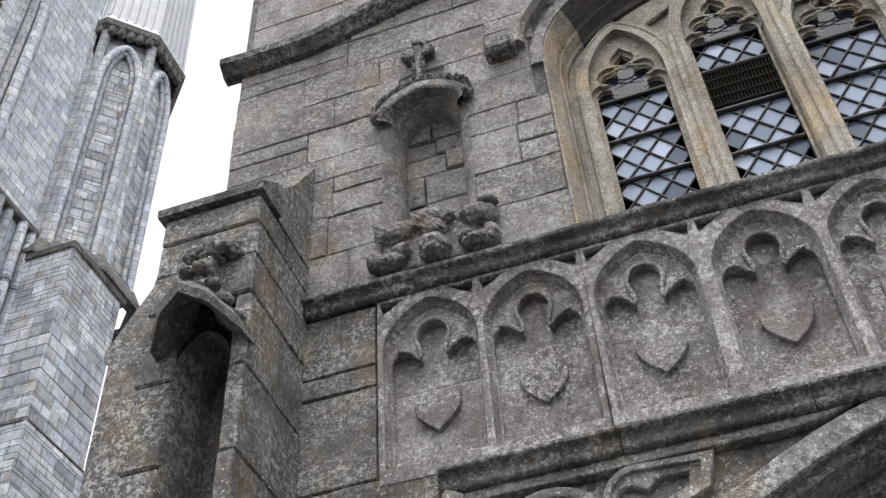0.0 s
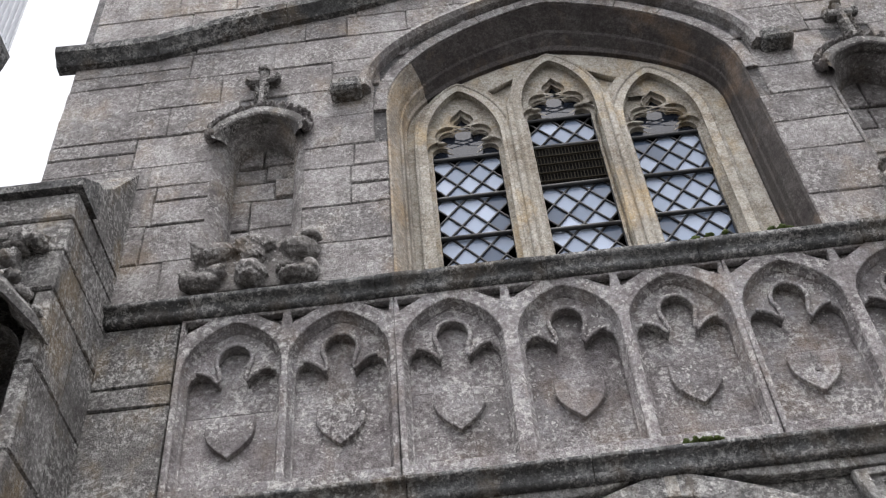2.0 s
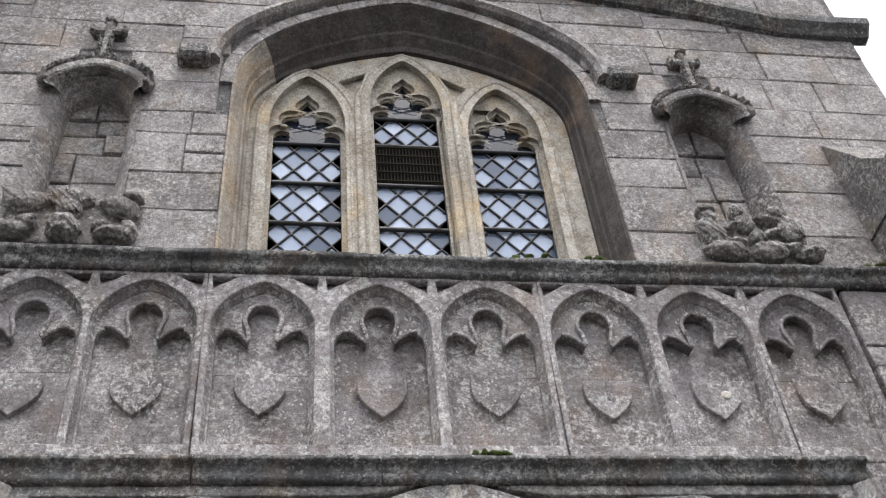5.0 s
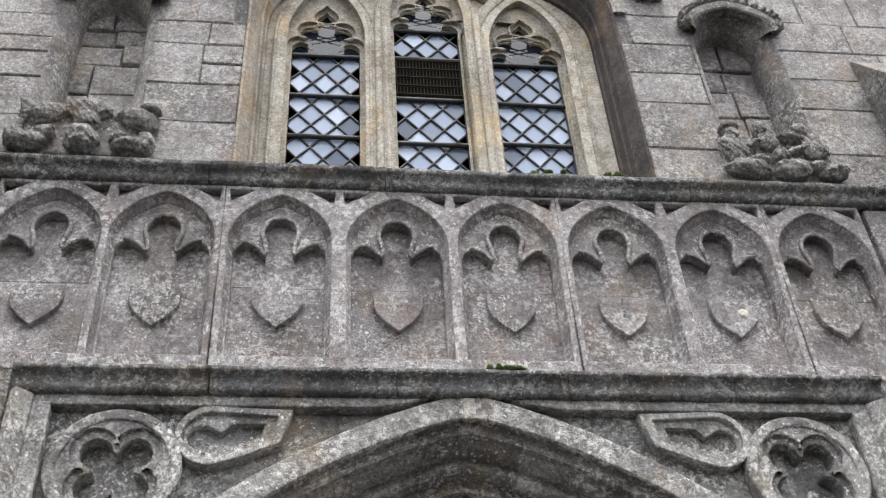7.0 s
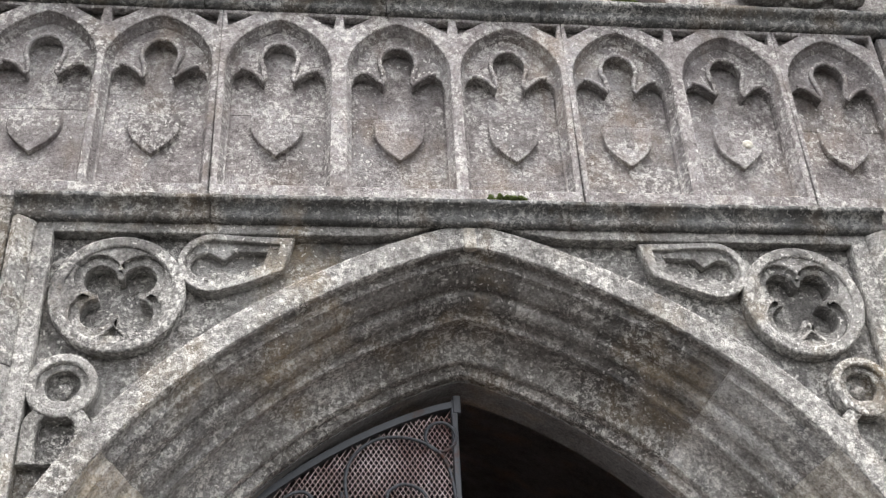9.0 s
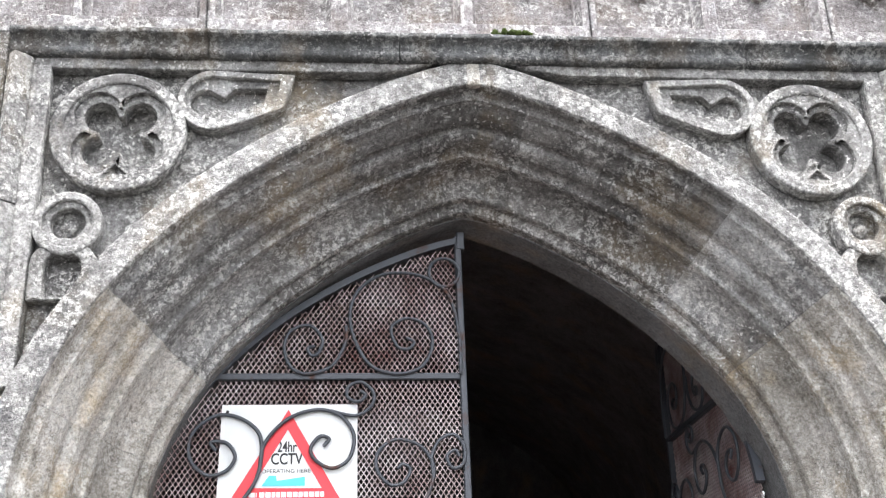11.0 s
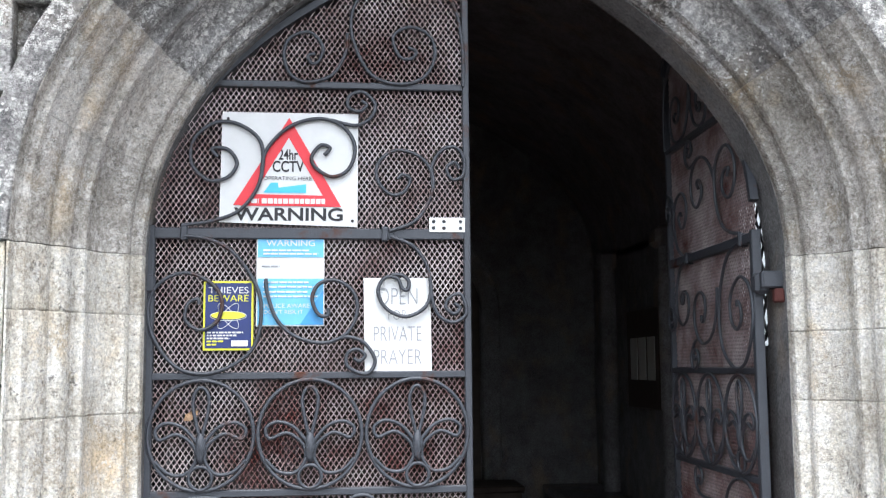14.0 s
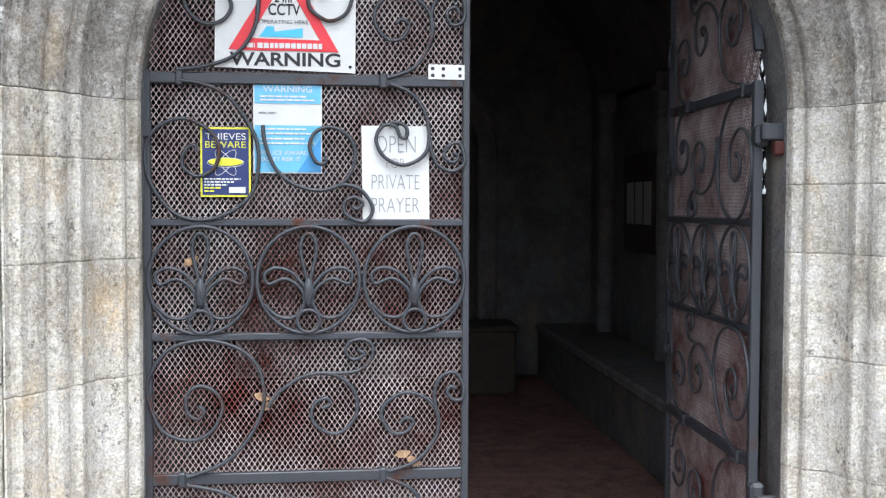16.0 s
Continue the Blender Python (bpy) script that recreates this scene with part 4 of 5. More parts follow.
KNOTTED = [(-0.23, 0.15, 0.052, 0.095, 0.06, -12), (-0.225, 0.245, 0.036, 0.036, 0.06, 0), (-0.228, 0.282, 0.05, 0.018, 0.065, 0), (-0.19, 0.045, 0.105, 0.042, 0.075, 5),
           (-0.14, 0.085, 0.065, 0.024, 0.07, -12), (-0.07, 0.285, 0.032, 0.042, 0.06, 0), (-0.05, 0.215, 0.05, 0.045, 0.05, 0), (-0.015, 0.125, 0.034, 0.036, 0.07, 0),
           (0.02, 0.042, 0.088, 0.046, 0.085, 0), (-0.12, 0.19, 0.06, 0.018, 0.06, -25), (0.07, 0.235, 0.07, 0.018, 0.06, 12), (0.125, 0.28, 0.042, 0.036, 0.065, 0),
           (0.18, 0.19, 0.065, 0.08, 0.065, 18), (0.225, 0.038, 0.072, 0.036, 0.08, -8), (0.155, 0.06, 0.06, 0.026, 0.07, 10), (0.08, 0.165, 0.06, 0.016, 0.05, -25)]
carved_corbel(-1.375, 10, WINGED, "weathered winged relief carving on the string course")
carved_corbel(1.36, 60, KNOTTED, "weathered knotted relief carving on the string course")


# ---- corner buttresses ----
def wedge(bm, x0, x1, rows):
    """A prism along x from a closed outline of (y, z)."""
    bar_x(bm, x0, x1, rows)


def buttress(inner, outer, with_niche, seed):
    x0, x1 = sorted((inner, outer))
    side = -1 if outer < inner else 1
    b = thing("corner_buttress", "dark stone corner buttress with a weathered sloping top" + (" and a canopied niche" if with_niche else ""), "buttress", "corner buttresses", "structure")
    Y = -0.45
    r = random.Random(seed)
    nx = -2.085
    # courses, with the niche left open in the front stones
    zs = [0.0, 0.5, 0.95, 1.4, 1.85, 2.3, 2.75, 3.0, 3.28, 3.62, 3.94, 4.13, 4.30, 4.44]
    for z0, z1 in zip(zs, zs[1:]):
        if with_niche and 2.9 < z0 < 3.85:
            for a, c in ((x0, nx - 0.105), (nx + 0.095, x1)):
                boxed("buttress_stone", PIER, b, a, c, Y + r.uniform(-0.004, 0.004), -0.20, z0 + 0.002, z1 - 0.002, 0.008)
            boxed("buttress_stone", PIER, b, x0 + 0.004, x1 - 0.004, -0.20, 0.10, z0 + 0.002, z1 - 0.002, 0.006)
        else:
            cut = r.uniform(-0.34, -0.12)
            boxed("buttress_stone", PIER, b, x0, x1, Y + r.uniform(-0.004, 0.004), cut - 0.002, z0 + 0.002, z1 - 0.002, 0.008)
            boxed("buttress_stone", PIER, b, x0 + 0.003, x1 + r.uniform(-0.003, 0.002), cut + 0.002, 0.10, z0 + 0.002, z1 - 0.002, 0.006)
    # moulded cap and the sloping stones above it
    bm = bmesh.new()
    wedge(bm, x0 - 0.02, x1 + 0.02, [(Y - 0.03, 4.44), (Y - 0.035, 4.475), (Y + 0.10, 4.60), (Y + 0.14, 4.60), (Y + 0.14, 4.44)])
    part("cap_stone", bm, DARK, b)
    for (ya, za), (yb, zb), (yc, zc) in (((Y + 0.14, 4.44), (Y + 0.14, 4.615), (Y + 0.26, 4.76)), ((Y + 0.262, 4.44), (Y + 0.262, 4.77), (-0.004, 5.08))):
        bm = bmesh.new()
        wedge(bm, x0 - 0.004, x1 + 0.004, [(ya, za), (yb, zb), (yc, zc), (yc, za)])
        part("sloping_stone", bm, PIER, b)
    # the lower stage on the flank, with its set-off
    bm = bmesh.new()
    pts = [(outer + side * 0.0, 4.16), (outer + side * 0.17, 3.86), (outer + side * 0.17, 3.82), (outer + side * 0.145, 3.80), (outer + side * 0.16, 0.0), (outer, 0.0)]
    rows = [[(x, y, z) for x, z in pts] for y in (Y + 0.03, 0.55)]
    grid = bands(bm, rows, closed=True)
    for row in (grid[0], grid[-1]):
        bm.faces.new(row)
    part("flank_stage", bm, PIER, b)
    if with_niche:
        bm = bmesh.new()
        rows = [[(nx + x, y, z) for x, z in archway(h, 2.9, 3.66, 3.80, 1.4, 2.0, 6)] for h, y in ((0.10, Y), (0.09, Y + 0.05), (0.085, -0.20))]
        bands(bm, rows)
        part("niche_lining", bm, PIER, b, smooth=True)
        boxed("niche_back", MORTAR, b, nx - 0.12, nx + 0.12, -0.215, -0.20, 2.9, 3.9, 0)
        # canopy: a nodding three-sided hood with hollow underside
        bm = bmesh.new()
        rows = []
        for k in range(9):
            t = k / 8
            w = 0.155 * (1 - t) ** 1.5 + 0.02
            d = 0.20 * (1 - t) ** 1.25 + 0.015
            z = 3.80 + 0.26 * t
            dip = 0.055 * (1 - t)
            rows.append([(nx - w, Y + 0.03, z - dip), (nx - w * 0.95, Y - d * 0.35, z - dip * 1.05), (nx - w * 0.5, Y - d * 0.8, z + dip * 0.1), (nx, Y - d, z + dip * 0.75), (nx + w * 0.5, Y - d * 0.8, z + dip * 0.1), (nx + w * 0.95, Y - d * 0.35, z - dip * 1.05), (nx + w, Y + 0.03, z - dip)])
        lip = [(x, y + 0.012, z - 0.035) for x, y, z in rows[0]]
        under = [(nx + (x - nx) * 0.72, Y + (y - Y) * 0.6, z - 0.005) for x, y, z in rows[0]]
        roof = [(nx + (x - nx) * 0.3, Y + (y - Y) * 0.2, z + 0.07) for x, y, z in rows[0]]
        bands(bm, [roof, under, lip] + rows)
        part("canopy", bm, PIER, b, "nodding ogee niche canopy")
        bm = bmesh.new()
        for k, (dx, dz, rx, rz) in enumerate(((0, 4.07, 0.028, 0.05), (-0.06, 4.15, 0.05, 0.032), (0.06, 4.15, 0.05, 0.032), (0, 4.17, 0.04, 0.045), (-0.085, 4.13, 0.026, 0.026), (0.085, 4.13, 0.026, 0.026), (0, 4.115, 0.045, 0.016))):
            lump(bm, nx + dx, Y - 0.03, dz, rx, 0.045, rz, seed + k, 0.4)
        for s in (-1, 1):
            for k in range(4):
                lump(bm, nx + s * (0.13 - 0.034 * k), Y - 0.03 - 0.035 * k, 3.80 + 0.055 * k, 0.028, 0.028, 0.022, seed + 10 + k + s, 0.5)
        part("canopy_finial", bm, PIER, b, "leafy finial and crockets", smooth=True)
    return b


buttress(-1.93, -2.335, True, 21)
buttress(1.885, 2.30, False, 23)

# ---- porch behind: side walls, roof, vault, benches ----
DEEP = 6.2
w = boxed("wall_west", PLASTER, None, -2.38, -1.75, 0.42, DEEP, 0.0, 7.2, 0)
tagged(w, "grubby limewashed porch side wall", "wall", kind="structure")
east = thing("wall_east", "grubby limewashed porch side wall with a leaded window", "wall", kind="structure")
WY0, WY1, WZ0, WZ1 = 2.05, 2.85, 1.55, 2.45
for y0, y1, z0, z1 in ((0.42, WY0, 0.0, 7.2), (WY1, DEEP, 0.0, 7.2), (WY0, WY1, 0.0, WZ0), (WY0, WY1, WZ1, 7.2)):
    boxed("wall_body", PLASTER, east, 1.75, 1.87, y0, y1, z0, z1, 0)
side_window = thing("window_2", "small leaded side window of the porch", "window", kind="structure")
pane = boxed("pane", CLEAR, side_window, 1.79, 1.796, WY0, WY1, WZ0, WZ1, 0)
pane.visible_shadow = False
lattice = []
for s in (-1, 1):
    for k in range(-7, 20):
        z = WZ0 + 0.15 * k
        ends = [(y, z + s * 1.5 * (y - WY0)) for y in [WY0 + 0.8 * i / 40 for i in range(41)]]
        ends = [p for p in ends if WZ0 < p[1] < WZ1]
        if len(ends) > 1:
            lattice.append([(1.783, *ends[0]), (1.783, *ends[-1])])
link_mesh("lead_came", rod(lattice, 0.008), LEAD, side_window)
w = boxed("wall_back", PLASTER, None, -2.38, 2.38, DEEP, DEEP + 0.5, 0.0, 7.2, 0)
tagged(w, "dim limewashed wall at the back of the porch", "wall", kind="structure")
# unseen slab, added to stop skylight leaking in from above
w = boxed("roof", WOOD, None, -2.38, 2.38, 0.42, DEEP + 0.5, 7.2, 7.4, 0)
tagged(w, "unseen dark flat roof that keeps skylight out of the porch", "roof", kind="structure")
bm = bmesh.new()
vault = [[(x, y, z) for x, z in archway(1.75, 2.3, 2.35, 3.75, 1.5, 2.0, 12)] for y in (0.56, DEEP)]
bands(bm, vault)
over = [[(x * 1.03, y, z + 0.08) for x, z in archway(1.75, 2.3, 2.35, 3.75, 1.5, 2.0, 12)] for y in (0.56, DEEP)]
bands(bm, over)
tagged(part("ceiling", bm, PLASTER, smooth=True), "dim plastered stone vault of the porch", "vault", kind="structure")
w = boxed("floor", FLAGS, None, -1.75, 1.75, 0.05, DEEP, -0.05, 0.012, 0)
tagged(w, "worn reddish paving inside the porch", "floor", kind="structure")
inner_front = [(-1.75, 0.0), (-1.0, 0.0)] + [(x, z) for x, z in reversed(archway(1.004, 0, SPRING, 2.89, 1.25, 2.1))][1:-1] + [(1.0, 0.0), (1.75, 0.0), (1.75, 4.1), (-1.75, 4.1)]
tagged(link_mesh("wall_inner_front", plate([inner_front], 0.42, 0.58), PLASTER), "inner face of the porch front wall", "wall", kind="structure")
for side in (-1, 1):
    bench = thing("stone_bench", "long worn stone bench along the porch wall", "bench", "porch benches")
    x0, x1 = sorted((side * 1.28, side * 1.748))
    boxed("seat", PLASTER, bench, x0 - 0.02, x1, 1.5, DEEP - 0.05, 0.40, 0.47, 0.015)
    boxed("plinth", PLASTER, bench, x0, x1, 1.52, DEEP - 0.07, 0.013, 0.40, 0.01)
    for y in (1.7, 3.9, 5.5):
        shaft = thing("wall_shaft", "slender stone vaulting shaft on the porch wall", "shaft", "vaulting shafts", "structure")
        link_mesh("shaft", rod([[(side * 1.70, y, 0.475), (side * 1.70, y, 2.25)]], 0.07), PLASTER, shaft)
        bm = bmesh.new()
        box(bm, side * 1.70 - 0.1, side * 1.70 + 0.1, y - 0.1, y + 0.1, 2.22, 2.36, 0.03)
        part("capital", bm, PLASTER, shaft)
# inner door
door = thing("door_1", "dark planked oak church door in a stone frame", "door", kind="structure")
link_mesh("door_frame", plate([archway(0.92, 0.02, 1.9, 2.85), archway(0.76, 0.03, 1.88, 2.65)], DEEP - 0.09, DEEP - 0.005, 0.02), PLASTER, door)
for k in range(7):
    x = -0.75 + 1.5 * k / 7
    boxed("plank", WOOD, door, x + 0.004, x + 1.5 / 7 - 0.004, DEEP - 0.05, DEEP - 0.01, 0.02, 2.2, 0.006)
board = thing("notice_board", "dark framed notice board on the porch wall", "notice board")
boxed("board", WOOD, board, 1.712, 1.748, 4.2, 5.0, 1.15, 1.85, 0.006)
for k in range(3):
    boxed("paper", plain("faded_paper_%s" % "abc"[k], (0.5, 0.5, 0.47)), board, 1.706, 1.711, 4.28 + 0.22 * k, 4.45 + 0.22 * k, 1.35, 1.65, 0)
box_ = thing("wooden_chest", "low dark wooden chest at the back of the porch", "chest")
boxed("chest_body", WOOD, box_, 0.30, 0.95, 5.3, 5.75, 0.013, 0.5, 0.01)
boxed("chest_lid", WOOD, box_, 0.28, 0.97, 5.28, 5.77, 0.5, 0.55, 0.012)

# ---- church tower beyond ----
tower = thing("church_tower", "tall pale stone church tower with arcaded polygonal turret", "tower", at=(-0.25, 0, 0))
TX, TY = -12.4, 10.2  # axis of the turret
SIDES, RAD = 8, 1.5


def corner(k, rad=RAD):
    a = radians(-90 + 22.5 + 360 / SIDES * k)
    return TX + rad * math.cos(a), TY + rad * math.sin(a)


bm = bmesh.new()
bands(bm, [[(*corner(k, 1.36), z) for k in range(SIDES)] for z in (16.4, 24.4)], closed=True)
part("turret_wall", bm, TOWER, tower)
# each face: a tall pointed panel with roll mouldings, laid in courses
for k in range(SIDES):
    (ax, ay), (bx, by) = corner(k), corner(k + 1)
    mid = Vector(((ax + bx) / 2, (ay + by) / 2, 0))
    along = Vector((bx - ax, by - ay, 0)).normalized()
    out_n = Vector((along.y, -along.x, 0))
    if out_n.dot(Vector((0.3, -1, 0))) < -0.2:
        continue
    width = math.hypot(bx - ax, by - ay)
    for grow, proud, rr in ((0.0, 0.06, 0.085), (-0.14, -0.02, 0.065), (0.075, 0.05, 0.05)):
        half = width / 2 - 0.13 + grow
        path = []
        for x, z in archway(half, 16.6, 22.5, 23.9 + grow, 1.6, 1.9, 8):
            p = mid + along * x + out_n * proud
            path.append((p.x, p.y, z))
        link_mesh("arcade_roll", rod([path], rr), TOWER, tower)
    link_mesh("corner_shaft", rod([[(ax, ay, 16.5), (ax, ay, 24.3)]], 0.12), TOWER, tower)
    # courses of the panel
    z, r = 16.6, random.Random(k)
    while z < 23.3:
        h = r.uniform(0.24, 0.36)
        cut = r.uniform(-0.25, 0.25)
        for a, b in ((-0.36, cut), (cut, 0.36)):
            bm = bmesh.new()
            box(bm, a + 0.008, b - 0.008, -0.03, 0.05, z + 0.006, z + h - 0.006, 0.008)
            ob = part("tower_stone", bm, TOWER, tower)
            ob.matrix_basis = Matrix(((along.x, out_n.x * -1, 0, mid.x - out_n.x * 0.10), (along.y, out_n.y * -1, 0, mid.y - out_n.y * 0.10), (0, 0, 1, 0), (0, 0, 0, 1)))
        z += h
    # corbel table
    for j in range(5):
        p = mid + along * (width * (j / 5 - 0.4)) + out_n * 0.12
        bm = bmesh.new()
        box(bm, p.x - 0.09, p.x + 0.09, p.y - 0.09, p.y + 0.09, 24.2, 24.46, 0.03)
        part("corbel", bm, DARK, tower)
bm = bmesh.new()
rows = [[(*corner(k, rad), z) for k in range(SIDES)] for rad, z in ((1.6, 24.4), (1.72, 24.5), (1.74, 24.66), (1.66, 24.74))]
bands(bm, rows, closed=True)
part("cornice", bm, DARK, tower)
LEADROOF = plain("pale_lead_sheets", (0.55, 0.57, 0.60), 0.5, 0.2, 3)
bm = bmesh.new()
rows = [[(*corner(k, rad), z) for k in range(SIDES)] for rad, z in ((1.7, 24.74), (1.62, 25.0), (1.55, 28.5), (0.05, 36.0))]
bands(bm, rows, closed=True)
part("spirelet", bm, LEADROOF, tower, "pale boarded spirelet")
for k in range(SIDES):
    for j in range(6):
        (ax, ay), (bx, by) = corner(k, 1.64), corner(k + 1, 1.64)
        (cx_, cy_), (dx_, dy_) = corner(k, 1.56), corner(k + 1, 1.56)
        t = j / 6
        link_mesh("batten", rod([[(ax + (bx - ax) * t, ay + (by - ay) * t, 24.9), (cx_ + (dx_ - cx_) * t, cy_ + (dy_ - cy_) * t, 28.5)]], 0.035), LEADROOF, tower)
# set-off and the broad lower stage
bm = bmesh.new()
rows = [[(*corner(k, rad), z) for k in range(SIDES)] for rad, z in ((1.6, 16.95), (1.82, 16.45), (1.82, 16.35), (1.6, 16.3))]
bands(bm, rows, closed=True)
part("set_off", bm, DARK, tower)
# stepped buttress against the turret, in courses
def coursed_box(x0, x1, y0, y1, z0, z1, low, seed):
    """A body with single stones laid on its front and on its side towards +x, from the height low."""
    bm = bmesh.new()
    box(bm, x0, x1, y0, y1, z0, z1, 0.02)
    part("buttress_body", bm, TOWER, tower)
    z, r = max(z0, low), random.Random(seed)
    while z < z1 - 0.1:
        h = min(r.uniform(0.22, 0.32), z1 - z)
        for flank in (False, True):
            a, end = (y0 - 0.02, y1) if flank else (x0, x1)
            while a < end - 0.01:
                e = min(end, a + r.uniform(0.25, 0.6))
                if end - e < 0.15:
                    e = end
                if flank:
                    boxed("tower_stone", TOWER, tower, x1 - 0.05, x1 + 0.02, a + 0.005, e - 0.005, z + 0.005, z + h - 0.005, 0.006)
                else:
                    boxed("tower_stone", TOWER, tower, a + 0.005, e - 0.005, y0 - 0.02, y0 + 0.05, z + 0.005, z + h - 0.005, 0.006)
                a = e
        z += h


coursed_box(-11.85, -10.82, 8.62, 10.3, 12.1, 16.2, 12.2, 3)
coursed_box(-11.9, -10.72, 8.52, 10.4, 0.0, 12.1, 9.0, 5)
for z0, z1, grow in ((12.02, 12.16, 0.0), (16.15, 16.36, 0.0)):
    boxed("set_off", DARK, tower, -11.95, -10.70 if z0 < 14 else -10.76, 8.48 if z0 < 14 else 8.56, 10.45, z0, z1, 0.04)
# the main body of the tower, its face towards +x, with shafts, string courses and arches
boxed("tower_body", TOWER, tower, -20.0, -12.0, -1.0, 8.75, 0.0, 30.0, 0.02)
boxed("tower_body", TOWER, tower, -20.0, -13.0, 8.75, 11.0, 0.0, 23.5, 0.02)
for z in (12.0, 17.0):
    boxed("face_string", DARK, tower, -12.1, -11.82, -1.0, 8.8, z - 0.07, z + 0.07, 0.03)
for y, x in ((8.62, -11.93), (8.3, -11.9), (7.9, -11.95), (7.55, -11.9)):
    link_mesh("face_shaft", rod([[(x, y, 8.0), (x, y, 16.95)]], 0.10), TOWER, tower)
    for z in (10.4, 13.2, 15.4):
        link_mesh("shaft_ring", rod([[(x, y, z), (x, y, z + 0.09)]], 0.13), TOWER, tower)
for cy_, half, foot, zs, ap in ((6.3, 0.9, 8.0, 15.0, 16.5), (5.4, 1.5, 17.1, 22.0, 25.2)):
    for grow, x, rr in ((0.0, -11.88, 0.12), (-0.24, -11.95, 0.10), (-0.46, -12.0, 0.10), (0.2, -11.95, 0.07)):
        link_mesh("face_arch", rod([[(x, cy_ + q, z) for q, z in archway(half + grow, foot, zs, ap + grow, 1.6, 1.9, 8)]], rr), TOWER, tower)
louvres = new("belfry_louvres")
louvres.parent = tower
for k in range(14):
    boxed("louvre", WOOD, louvres, -12.0, -11.9, 4.9, 5.9, 17.4 + 0.5 * k, 17.75 + 0.5 * k, 0.01)


# ---- gates ----
def spiral(u, z, r0, a0, sweep, r1, n=44, bend=1.0):
    """A scroll round (u, z) from radius r0 at angle a0 through sweep degrees to radius r1."""
    pts = []
    for i in range(n + 1):
        k = i / n
        a = radians(a0 + sweep * k)
        r = r0 + (r1 - r0) * k ** bend
        pts.append((u + r * math.cos(a), z + r * math.sin(a)))
    return pts


def arc(points, n=8):
    """A smooth line through a few points."""
    out = []
    p = [points[0]] + list(points) + [points[-1]]
    for i in range(1, len(p) - 2):
        for j in range(n):
            t = j / n
            out.append(tuple(0.5 * (2 * p[i][c] + (p[i + 1][c] - p[i - 1][c]) * t + (2 * p[i - 1][c] - 5 * p[i][c] + 4 * p[i + 1][c] - p[i + 2][c]) * t * t
                                    + (3 * p[i][c] - p[i - 1][c] - 3 * p[i + 1][c] + p[i + 2][c]) * t ** 3) for c in (0, 1)))
    return out + [points[-1]]


WIDE = 1.008
BARS = (0.125, 0.64, 1.082, 1.436, 1.877, 2.354)


def leaf_top(u):
    """Height of the leaf's curved head at u from the hinge."""
    return 1.88 + 0.955 * max(0.0, 1 - ((WIDE - u) / WIDE) ** 1.28) ** (1 / 2.0)


# scrolls of the leaf, field by field from the top
SCROLLS = [
    arc([(0.616, 2.523), (0.611, 2.459), (0.567, 2.385), (0.489, 2.361), (0.437, 2.385), (0.416, 2.450), (0.437, 2.505), (0.498, 2.523), (0.538, 2.477), (0.527, 2.431), (0.503, 2.422), (0.492, 2.446), (0.515, 2.453)]),
    arc([(0.988, 2.358), (0.988, 2.486), (0.967, 2.606), (0.924, 2.670), (0.837, 2.707), (0.733, 2.702), (0.654, 2.643), (0.628, 2.560), (0.646, 2.468), (0.698, 2.385), (0.785, 2.360), (0.863, 2.385), (0.898, 2.459), (0.880, 2.523), (0.820, 2.549), (0.771, 2.527), (0.764, 2.496), (0.785, 2.450), (0.820, 2.444), (0.837, 2.468), (0.811, 2.481)]),
    spiral(0.945, 2.712, 0.052, 0, 360, 0.050),
]
SCROLLS += [
    arc([(0.107, 1.900), (0.202, 1.915), (0.286, 1.951), (0.344, 2.039), (0.349, 2.157), (0.286, 2.217), (0.207, 2.225), (0.142, 2.172), (0.135, 2.095), (0.186, 2.042), (0.244, 2.051), (0.273, 2.095), (0.246, 2.139), (0.197, 2.142), (0.214, 2.116)]),
    arc([(0.349, 2.049), (0.362, 2.136), (0.433, 2.214), (0.528, 2.243), (0.602, 2.219), (0.640, 2.157), (0.623, 2.085), (0.570, 2.057), (0.518, 2.085), (0.505, 2.121), (0.533, 2.157), (0.562, 2.149), (0.544, 2.126)]), arc([(0.565, 2.239), (0.644, 2.223), (0.694, 2.252), (0.703, 2.296), (0.665, 2.332), (0.623, 2.317), (0.620, 2.283), (0.654, 2.268), (0.678, 2.289), (0.660, 2.303)]),
    arc([(0.750, 1.886), (0.823, 1.913), (0.863, 1.959), (0.889, 2.031), (0.880, 2.086), (0.837, 2.131), (0.767, 2.144), (0.715, 2.104), (0.712, 2.049), (0.750, 2.004), (0.793, 2.009), (0.816, 2.049), (0.793, 2.067), (0.776, 2.053)]),
    arc([(0.889, 2.022), (0.886, 2.095), (0.915, 2.145), (0.959, 2.158), (0.988, 2.122), (0.985, 2.067), (0.950, 2.053), (0.933, 2.089), (0.959, 2.109), (0.973, 2.089)]),
]
